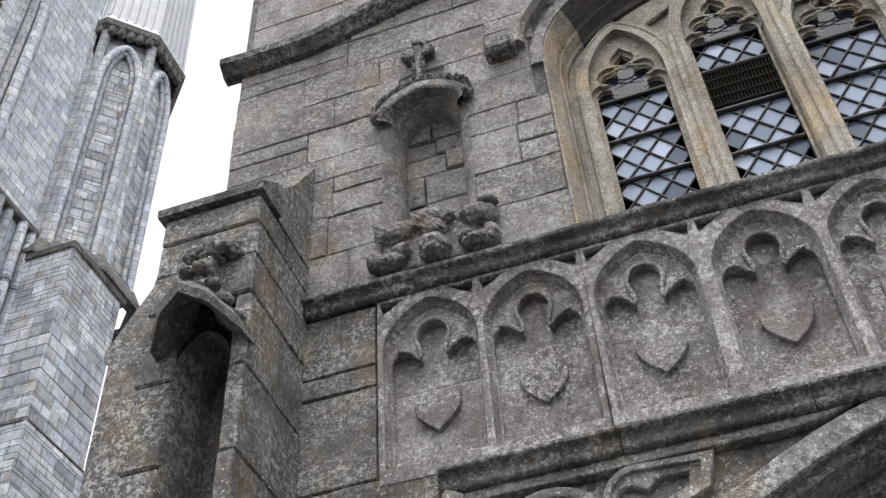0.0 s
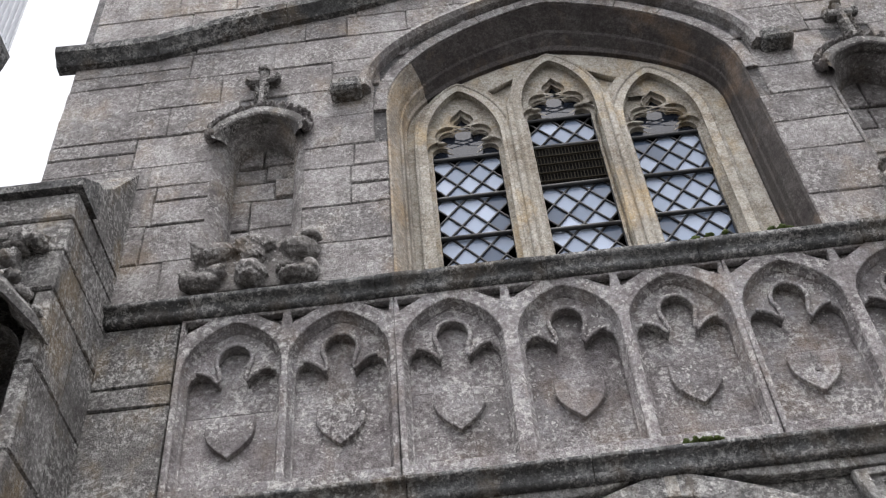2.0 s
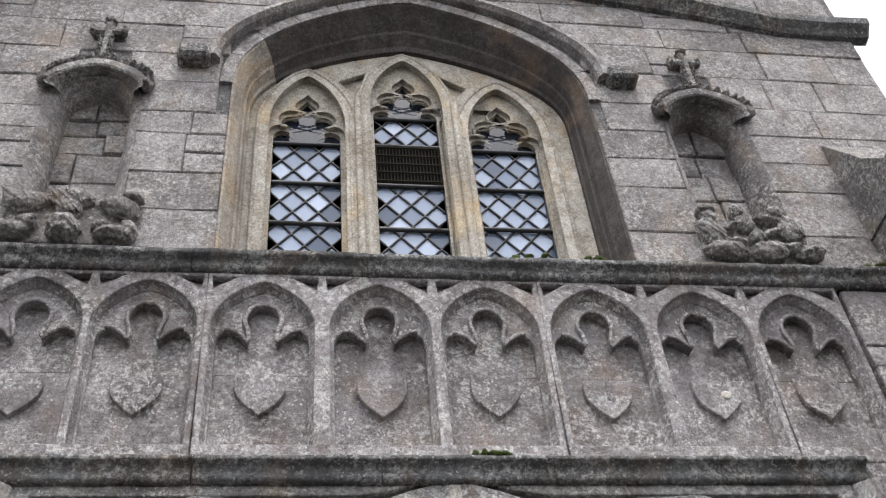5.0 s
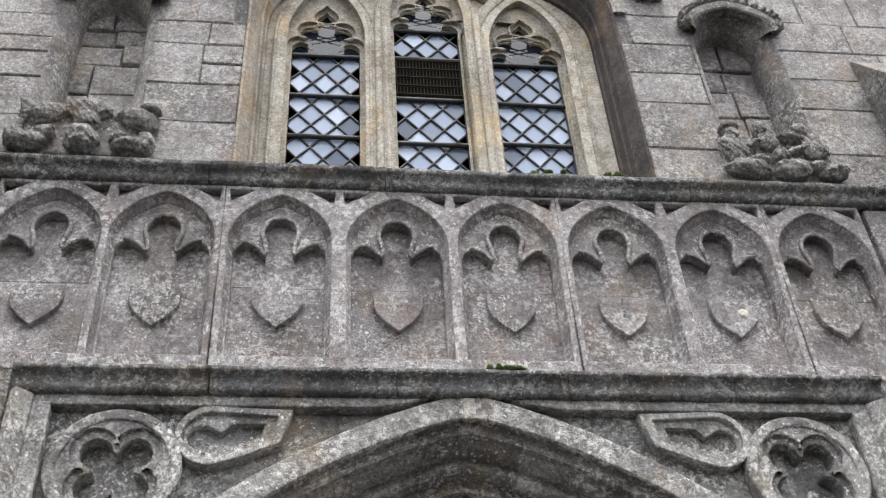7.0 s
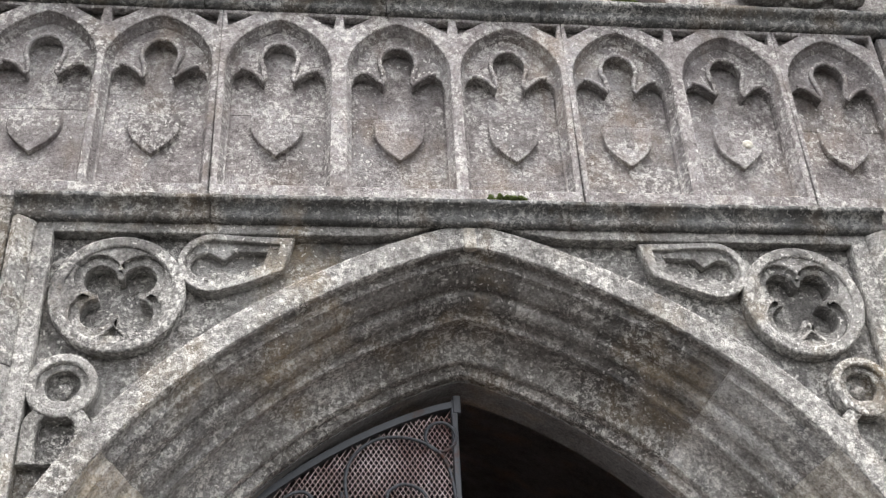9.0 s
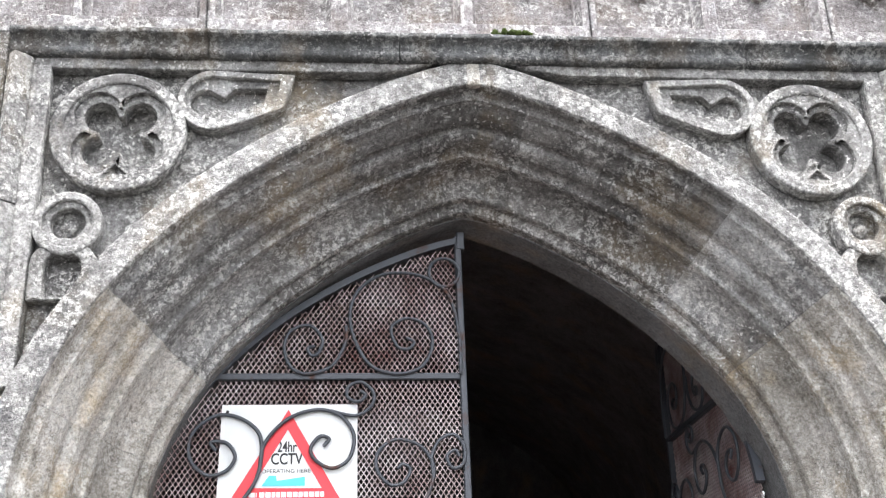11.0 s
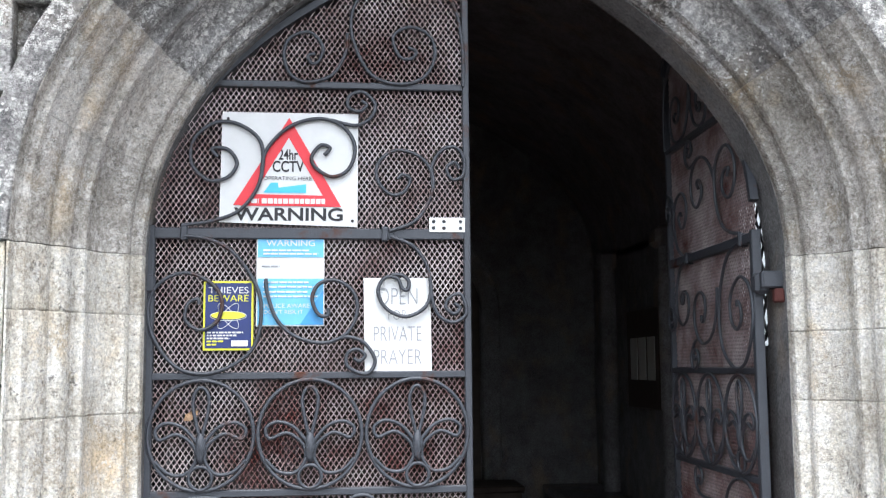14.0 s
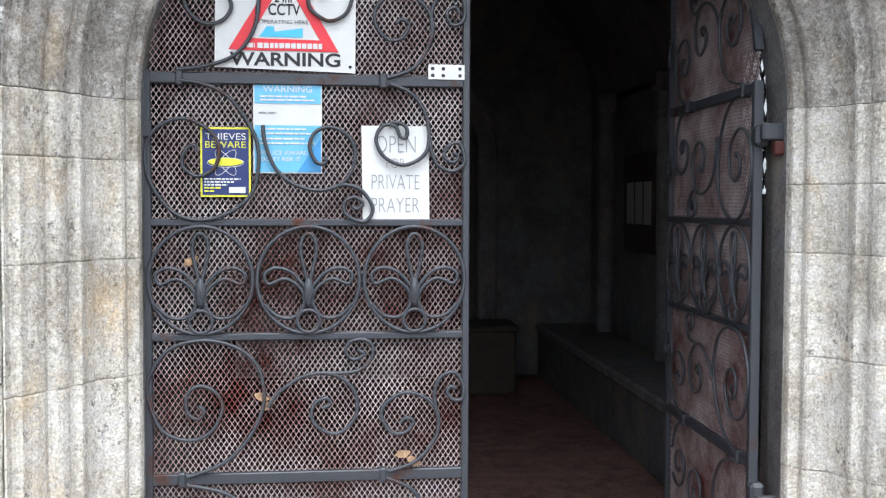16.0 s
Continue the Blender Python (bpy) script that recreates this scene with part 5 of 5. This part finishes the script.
SCROLLS += [
    arc([(0.116, 1.868), (0.193, 1.856), (0.271, 1.811), (0.340, 1.705), (0.352, 1.616), (0.332, 1.527), (0.271, 1.471), (0.185, 1.444), (0.098, 1.465), (0.029, 1.554), (0.012, 1.652), (0.047, 1.723), (0.124, 1.753), (0.202, 1.719), (0.233, 1.666), (0.219, 1.604), (0.168, 1.577), (0.124, 1.607), (0.130, 1.655), (0.159, 1.673), (0.164, 1.655)]),
    arc([(0.366, 1.735), (0.371, 1.687), (0.401, 1.607), (0.461, 1.554), (0.547, 1.536), (0.617, 1.566), (0.648, 1.634), (0.634, 1.696), (0.582, 1.730), (0.530, 1.719), (0.508, 1.673), (0.527, 1.625), (0.556, 1.620), (0.558, 1.643)]),
]
SCROLLS += [
    arc([(0.573, 1.542), (0.617, 1.554), (0.668, 1.536), (0.703, 1.483), (0.686, 1.444), (0.655, 1.442), (0.617, 1.465), (0.617, 1.501), (0.646, 1.515), (0.672, 1.497), (0.655, 1.478), (0.637, 1.488)]),
    arc([(0.755, 1.868), (0.824, 1.838), (0.867, 1.776), (0.879, 1.696), (0.858, 1.643), (0.798, 1.616), (0.737, 1.643), (0.713, 1.696), (0.734, 1.737), (0.772, 1.737), (0.789, 1.705), (0.805, 1.701), (0.810, 1.726), (0.789, 1.746), (0.755, 1.747)]),
    arc([(0.879, 1.705), (0.888, 1.652), (0.910, 1.613), (0.953, 1.598), (0.988, 1.620), (0.988, 1.655), (0.971, 1.687), (0.936, 1.673), (0.927, 1.643), (0.953, 1.625), (0.971, 1.643), (0.953, 1.657)]),
]
SCROLLS += [
    arc([(0.133, 0.649), (0.245, 0.693), (0.323, 0.773), (0.366, 0.879), (0.349, 0.985), (0.288, 1.047), (0.185, 1.073), (0.081, 1.047), (0.021, 0.967), (0.016, 0.896), (0.055, 0.799), (0.133, 0.764), (0.202, 0.787), (0.240, 0.861), (0.216, 0.914), (0.168, 0.932), (0.133, 0.905), (0.133, 0.852), (0.164, 0.829), (0.185, 0.852), (0.168, 0.870)]),
    arc([(0.380, 0.861), (0.409, 0.905), (0.478, 0.953), (0.547, 0.967), (0.608, 0.949), (0.651, 0.896), (0.648, 0.826), (0.599, 0.778), (0.547, 0.787), (0.513, 0.826), (0.522, 0.870), (0.556, 0.888), (0.573, 0.870), (0.547, 0.857)]),
]
SCROLLS += [
    arc([(0.565, 0.965), (0.651, 0.971), (0.694, 1.002), (0.703, 1.047), (0.677, 1.070), (0.634, 1.064), (0.618, 1.034), (0.642, 1.008), (0.677, 1.024), (0.655, 1.038)]),
    arc([(0.755, 0.652), (0.841, 0.684), (0.901, 0.755), (0.910, 0.826), (0.876, 0.879), (0.807, 0.902), (0.746, 0.870), (0.731, 0.826), (0.763, 0.776), (0.807, 0.776), (0.832, 0.808), (0.810, 0.822), (0.789, 0.804)]),
    arc([(0.910, 0.817), (0.898, 0.896), (0.919, 0.949), (0.962, 0.962), (0.988, 0.923), (0.988, 0.882), (0.962, 0.875), (0.939, 0.896), (0.948, 0.918), (0.967, 0.911)]),
]
SCROLLS += [
    # foot field
    arc([(0.13, 0.625), (0.26, 0.59), (0.345, 0.50), (0.36, 0.40)]), spiral(0.155, 0.38, 0.205, 10, -560, 0.03, 70, 0.75), spiral(0.56, 0.40, 0.11, -80, 440, 0.022), arc([(0.745, 0.632), (0.83, 0.59), (0.875, 0.50)]), spiral(0.785, 0.45, 0.095, -35, -470, 0.02),
]


def build_gate(sign, label):
    """One leaf: the hinge at the origin, the leaf along +x times sign, its face towards -y."""
    gate = thing("iron_gate", label, "gate", "pair of gates")
    s = sign
    bm = bmesh.new()
    box(bm, *sorted((s * 0.0, s * 0.028)), -0.016, 0.016, 0.05, 1.90, 0.003)
    part("hinge_stile", bm, IRON, gate)
    bm = bmesh.new()
    box(bm, *sorted((s * (WIDE - 0.022), s * WIDE)), -0.014, 0.014, 0.05, 2.85, 0.003)
    part("meeting_stile", bm, IRON, gate)
    bm = bmesh.new()
    box(bm, *sorted((s * (WIDE - 0.016), s * (WIDE + 0.012))), -0.016, 0.02, 2.80, 2.865, 0.003)
    part("top_catch", bm, IRON, gate)
    head_path = []
    for i in range(25):
        u = 0.012 + (WIDE - 0.024) * (i / 24) ** 1.3
        head_path.append((u, leaf_top(u)))
    bm = bmesh.new()
    rows = []
    for (u, z), (u2, z2) in zip(head_path, head_path[1:] + [(2 * head_path[-1][0] - head_path[-2][0], 2 * head_path[-1][1] - head_path[-2][1])]):
        n = Vector((-(z2 - z), u2 - u)).normalized() * 0.011
        rows.append([(s * (u + n.x), -0.014, z + n.y), (s * (u + n.x), 0.014, z + n.y), (s * (u - n.x), 0.014, z - n.y), (s * (u - n.x), -0.014, z - n.y)])
    grid = bands(bm, rows, closed=True)
    for row in (grid[0], grid[-1]):
        bm.faces.new(row)
    part("curved_head", bm, IRON, gate)
    for k, z in enumerate(BARS):
        u0 = 0.02
        while k == 5 and leaf_top(u0) < z:
            u0 += 0.01
        thick = 0.017 if k in (1, 4) else 0.011
        bm = bmesh.new()
        box(bm, *sorted((s * u0, s * (WIDE - 0.02))), -0.013, 0.013, z - thick, z + thick, 0.003)
        part("cross_rail", bm, IRON, gate)
        if k in (1, 4):
            for u in (0.115, 0.735):
                bm = bmesh.new()
                box(bm, *sorted((s * (u - 0.011), s * (u + 0.011))), -0.022, 0.016, z - thick - 0.006, z + thick + 0.006, 0.004)
                part("collar", bm, IRON, gate)
    for z in (0.55, 1.72):
        bm = bmesh.new()
        box(bm, *sorted((s * -0.035, s * 0.02)), -0.02, 0.03, z - 0.035, z + 0.035, 0.012)
        part("hinge", bm, IRON, gate)
    # flat-bar scrolls
    for pts in SCROLLS:
        pts = [(u, z) for u, z in pts if 0.004 < u < WIDE and z < leaf_top(max(0.01, min(u, WIDE))) + 0.004]
        if len(pts) > 3:
            link_mesh("scroll", rod([[(s * u, -0.018, z) for u, z in pts]], 0.0060), IRON, gate)
    # three rings with sprigs
    for u in (0.175, 0.504, 0.834):
        zc = 1.258
        link_mesh("ring", rod([[(s * (u + 0.158 * math.cos(a)), -0.016, zc + 0.166 * math.sin(a)) for a in [2 * math.pi * i / 40 for i in range(40)]]], 0.0062, True), IRON, gate)
        link_mesh("small_ring", rod([[(s * (u + 0.035 * math.cos(a)), -0.018, zc - 0.128 + 0.035 * math.sin(a)) for a in [2 * math.pi * i / 20 for i in range(20)]]], 0.0058, True), IRON, gate)
        loop = arc([(u, zc - 0.02), (u - 0.024, zc + 0.09), (u - 0.012, zc + 0.138), (u + 0.012, zc + 0.138), (u + 0.024, zc + 0.09), (u, zc - 0.02)])
        sprig = [loop]
        for k in (-1, 1):
            sprig.append(arc([(u + k * 0.005, zc - 0.03), (u + k * 0.05, zc + 0.022), (u + k * 0.10, zc + 0.038), (u + k * 0.134, zc + 0.018), (u + k * 0.122, zc - 0.012), (u + k * 0.07, zc + 0.004), (u + k * 0.022, zc - 0.03), (u + k * 0.014, zc - 0.075), (u + k * 0.045, zc - 0.115), (u + k * 0.095, zc - 0.112), (u + k * 0.135, zc - 0.075)]))
        link_mesh("sprig", rod([[(s * a, -0.018, b) for a, b in q] for q in sprig], 0.0058), IRON, gate)
        bm = bmesh.new()
        lump(bm, s * u, -0.02, zc - 0.04, 0.016, 0.012, 0.045, 3, 0.2)
        part("sprig_collar", bm, IRON, gate, smooth=True)
    # expanded metal behind the bars: strands along both diagonals
    bm = bmesh.new()
    px, pz = 0.0172, 0.0255
    slope = pz / px
    for d in (-1, 1):
        k = -int(slope * WIDE / pz) - 4
        while 0.03 + k * pz < 2.9 + slope * WIDE:
            c = 0.03 + k * pz
            run = []
            for i in range(64):
                u = 0.024 + (WIDE - 0.046) * i / 63
                z = c + d * slope * u
                if 0.06 < z < leaf_top(u) - 0.01:
                    run.append((u, z))
            if len(run) > 1:
                (u0, z0), (u1, z1) = run[0], run[-1]
                n = Vector((-(z1 - z0), u1 - u0)).normalized() * 0.0014
                f = 0.007 + 0.0012 * d
                a = [bm.verts.new((s * (u0 + n.x), f, z0 + n.y)), bm.verts.new((s * (u1 + n.x), f, z1 + n.y)), bm.verts.new((s * (u1 - n.x), f - 0.0006 * d, z1 - n.y)), bm.verts.new((s * (u0 - n.x), f - 0.0006 * d, z0 - n.y))]
                b = [bm.verts.new((v.co.x, v.co.y + 0.002, v.co.z)) for v in a]
                bm.faces.new(a)
                bm.faces.new(b[::-1])
                bm.faces.new((a[0], a[3], b[3], b[0]))
                bm.faces.new((a[1], a[0], b[0], b[1]))
            k += 1
    mesh = part("expanded_mesh", bm, MESH, gate, "rusty pinkish expanded-metal mesh")
    mesh["kind"] = "stuff"
    return gate


left = build_gate(1, "closed grey wrought-iron gate leaf backed with rusty mesh")
left.matrix_world = pose(-1.012, 0.467, 0.0, 0, 0, 1.3)
right_leaf = build_gate(-1, "wrought-iron gate leaf standing open inside the porch")
right_leaf.matrix_world = pose(0.945, 0.50, 0.0, 0, 0, -91.5)

# hinge pins set in the jambs, with a dab of red primer
RED = plain("red_primer", (0.09, 0.022, 0.018), 0.8, 0.5)
for x, zz in ((0.985, (0.52, 1.73)), (-1.025, (0.55, 1.72))):
    for z in zz:
        pin = thing("hinge_pin", "iron gate hinge pin with red primer in the jamb", "hinge", "hinge pins")
        boxed("pin_plate", IRON, pin, x - 0.05, x + 0.045, 0.44, 0.47, z - 0.028, z + 0.028, 0.006)
        if x > 0:
            boxed("primer", RED, pin, x - 0.012, x + 0.022, 0.43, 0.462, z - 0.075, z - 0.03, 0.006)

# ---- notices fixed to the closed leaf ----
WHITE = plain("white_board", (0.66, 0.67, 0.67), 0.45, 0.10, 14)
SIGNRED = plain("sign_red", (0.72, 0.035, 0.05), 0.5, 0.1)
BLACK = plain("printing_black", (0.015, 0.015, 0.018), 0.6)
CYAN = plain("sign_cyan", (0.08, 0.50, 0.78), 0.5, 0.1)
BLUE = plain("poster_blue", (0.06, 0.30, 0.62), 0.4, 0.12)
SKYBLUE = plain("poster_light_blue", (0.15, 0.48, 0.74), 0.4, 0.12)
NAVY = plain("notice_navy", (0.015, 0.03, 0.14), 0.4, 0.1)
YELLOW = plain("notice_yellow", (0.72, 0.72, 0.05), 0.5, 0.1)
GREYINK = plain("pencil_grey", (0.30, 0.31, 0.33), 0.7, 0.2)
TO_GATE = pose(-1.012, 0.467, 0.0, 0, 0, 1.3)


def text(words, u, z, height, material, parent, y, width=None, name="lettering", thin=False):
    c = bpy.data.curves.new("text", "FONT")
    c.body, c.size, c.align_x = words, 1.0, "CENTER"
    c.extrude = 0.0
    c.offset = 0.024 if words == "WARNING" and height > 0.03 else 0.018 if words in ("24hr", "CCTV") else -0.018 if thin else 0.0
    mesh = from_curve(c)
    xs = [v.co.x for v in mesh.vertices]
    ys = [v.co.y for v in mesh.vertices]
    w, h = max(xs) - min(xs), max(ys) - min(ys)
    sx, sy = (width / w if width else height / h), height / h
    m = Matrix.Translation((u, y, z)) @ UPRIGHT @ Matrix.Diagonal((sx, sy, 1, 1)) @ Matrix.Translation((-(max(xs) + min(xs)) / 2, -min(ys), 0))
    mesh.transform(m)
    return link_mesh(name, mesh, material, parent)


def printed(name, outline, y, material, parent):
    return link_mesh(name, plate([outline] if isinstance(outline[0][0], (int, float)) else outline, y - 0.0006, y + 0.0006), material, parent)


def bars_of(parent, u0, u1, z, h, y, material, gaps, seed=0):
    """Illegible print: short bars in a row."""
    r = random.Random(seed)
    u = u0
    while u < u1 - 0.004:
        e = min(u1, u + r.uniform(*gaps))
        printed("print_bar", rect(u, e - 0.003, z, z + h), y, material, parent)
        u = e


Y = -0.007  # face of the boards, behind the scrolls and in front of the mesh
cctv = thing("warning_sign", "white security camera warning board with red triangle", "sign")
link_mesh("board", plate([[(0.226, 2.262), (0.652, 2.262), (0.649, 1.899), (0.220, 1.912)]], Y, Y + 0.004), WHITE, cctv)
yy = Y - 0.0016
printed("triangle", [[(0.434, 2.246), (0.598, 1.962), (0.262, 1.966)], [(0.433, 2.182), (0.540, 1.998), (0.325, 2.001)]], yy, SIGNRED, cctv)
printed("number_strip", rect(0.285, 0.578, 1.964, 1.994), yy - 0.0012, SIGNRED, cctv)
bars_of(cctv, 0.318, 0.345, 1.972, 0.014, yy - 0.003, WHITE, (0.02, 0.03), 1)
bars_of(cctv, 0.35, 0.55, 1.971, 0.016, yy - 0.003, WHITE, (0.014, 0.019), 2)
text("24hr", 0.432, 2.111, 0.034, BLACK, cctv, yy, 0.060)
text("CCTV", 0.432, 2.072, 0.036, BLACK, cctv, yy, 0.098)
text("OPERATING HERE", 0.430, 2.046, 0.012, BLACK, cctv, yy, 0.15)
printed("maker_mark", [(0.355, 2.006), (0.378, 2.038), (0.400, 2.038), (0.402, 2.022), (0.488, 2.034), (0.488, 2.006)], yy, CYAN, cctv)
text("WARNING", 0.434, 1.917, 0.042, BLACK, cctv, yy, 0.338)
for u, z in ((0.244, 2.24), (0.633, 1.918)):
    printed("fixing", circle(u, z, 0.005, 12), yy, BLACK, cctv)
blue = thing("poster", "blue and white laminated police warning poster", "poster")
link_mesh("sheet", plate([rect(0.336, 0.546, 1.588, 1.868)], Y + 0.004, Y + 0.0055), WHITE, blue)
printed("blue_head", rect(0.340, 0.543, 1.803, 1.864), Y + 0.0028, SKYBLUE, blue)
printed("blue_body", rect(0.340, 0.543, 1.592, 1.736), Y + 0.0028, SKYBLUE, blue)
printed("blue_corner", [(0.47, 1.592), (0.543, 1.592), (0.543, 1.70)], Y + 0.0018, BLUE, blue)
text("WARNING", 0.441, 1.838, 0.019, WHITE, blue, Y + 0.0008, 0.15)
for k, z in enumerate((1.822, 1.811, 1.722, 1.708, 1.692, 1.678)):
    bars_of(blue, 0.357, 0.50 + 0.03 * (k % 2), z, 0.005, Y + 0.0008, WHITE, (0.012, 0.035), 10 + k)
bars_of(blue, 0.352, 0.41, 1.772, 0.005, Y + 0.0028, GREYINK, (0.012, 0.03), 20)
text("POLICE AWARE", 0.430, 1.645, 0.013, WHITE, blue, Y + 0.0008, 0.14)
text("DON'T RISK IT", 0.420, 1.626, 0.013, WHITE, blue, Y + 0.0008, 0.12)
yel = thing("notice", "navy and yellow laminated theft notice", "notice")
link_mesh("sheet", plate([rect(0.176, 0.328, 1.515, 1.728)], Y + 0.001, Y + 0.003), YELLOW, yel)
printed("field", rect(0.182, 0.322, 1.521, 1.722), Y + 0.0002, NAVY, yel)
text("THIEVES", 0.252, 1.690, 0.020, WHITE, yel, Y - 0.001, 0.122)
text("BEWARE", 0.252, 1.665, 0.020, YELLOW, yel, Y - 0.001, 0.122)
for k in range(3):
    a = radians(60 * k)
    ring = [(0.252 + 0.055 * math.cos(t) * math.cos(a) - 0.018 * math.sin(t) * math.sin(a), Y - 0.001, 1.620 + 0.8 * (0.055 * math.cos(t) * math.sin(a) + 0.018 * math.sin(t) * math.cos(a))) for t in [2 * math.pi * i / 28 for i in range(28)]]
    link_mesh("orbit", rod([ring], 0.0009, True), WHITE, yel)
printed("oval", [(0.252 + 0.052 * math.cos(t), 1.622 + 0.012 * math.sin(t)) for t in [2 * math.pi * i / 28 for i in range(28)]], Y - 0.002, YELLOW, yel)
for k, z in enumerate((1.567, 1.558, 1.549, 1.540, 1.530)):
    bars_of(yel, 0.188, 0.30 - 0.02 * k, z, 0.005, Y - 0.001, WHITE if k < 3 else YELLOW, (0.008, 0.022), 30 + k)
printed("stamp", rect(0.262, 0.312, 1.527, 1.545), Y - 0.0022, WHITE, yel)
note = thing("paper_notice", "white hand-lettered paper notice in a plastic sleeve", "notice")
link_mesh("sheet", plate([[(0.668, 1.738), (0.878, 1.738), (0.882, 1.441), (0.672, 1.441)]], Y + 0.001, Y + 0.0025), WHITE, note)
for words, z, h, w in (("OPEN", 1.655, 0.052, 0.125), ("FOR", 1.607, 0.030, 0.058), ("PRIVATE", 1.540, 0.046, 0.150), ("PRAYER", 1.468, 0.046, 0.150)):
    text(words, 0.775, z, h, GREYINK, note, Y - 0.001, w, thin=True)
lock = thing("lock_plate", "white steel plate with six holes on the gate", "plate")
link_mesh("plate", plate([rect(0.876, 0.990, 1.884, 1.930)] + [circle(0.89 + 0.033 * (0 if i == 0 else 1 if i == 1 else 2.6), z, 0.006, 12) for i in range(3) for z in (1.896, 1.917)], -0.016, -0.012), WHITE, lock)
boxed("backing", IRON, lock, 0.88, 0.986, -0.0115, -0.009, 1.888, 1.926, 0)
for ob in (cctv, blue, yel, note, lock):
    ob.matrix_world = TO_GATE
# dead leaves caught in the mesh
LEAF = plain("dry_leaf", (0.42, 0.27, 0.16), 0.8, 0.4, 40)
for k, (u, z, tilt) in enumerate(((0.145, 1.318, 0.6), (0.36, 0.893, -0.3), (0.375, 0.866, 0.5), (0.80, 0.705, 0.2), (0.835, 0.68, -0.5))):
    bm = bmesh.new()
    c, sn = math.cos(tilt), math.sin(tilt)
    rim = [(-0.028, 0.0), (-0.012, 0.013), (0.006, 0.011), (0.026, 0.0), (0.008, -0.014), (-0.014, -0.011)]
    vs = [bm.verts.new((u + x * c - q * sn, -0.005 - 0.006 * abs(q) / 0.014, z + x * sn + q * c)) for x, q in rim]
    mid_a = [bm.verts.new((v.co.x, v.co.y + 0.0015, v.co.z)) for v in vs]
    bm.faces.new(vs)
    bm.faces.new(mid_a[::-1])
    for j in range(6):
        bm.faces.new((vs[j], vs[(j + 1) % 6], mid_a[(j + 1) % 6], mid_a[j]))
    leaf = part("dead_leaf", bm, LEAF)
    tagged(leaf, "dry curled brown leaf caught in the mesh", "leaf", "dead leaves")
    leaf.matrix_world = TO_GATE

# moss on the ledges
MOSS = plain("green_moss", (0.07, 0.10, 0.02), 0.95, 0.5, 60)
for x, y, z, rx, n in ((0.12, -0.035, 3.326, 0.035, 16), (1.80, -0.035, 4.243, 0.05, 14), (0.62, -0.035, 4.243, 0.05, 8), (0.36, -0.035, 4.243, 0.03, 6)):
    bm = bmesh.new()
    r = random.Random(int(x * 100))
    for k in range(n):
        lump(bm, x + r.gauss(0, rx), y + r.uniform(-0.015, 0.015), z + r.uniform(-0.004, 0.006), r.uniform(0.008, 0.02), 0.014, r.uniform(0.006, 0.012), k, 0.5)
    tagged(part("moss", bm, MOSS, smooth=True), "green moss cushions on the stone ledge", "moss", "moss", "stuff")
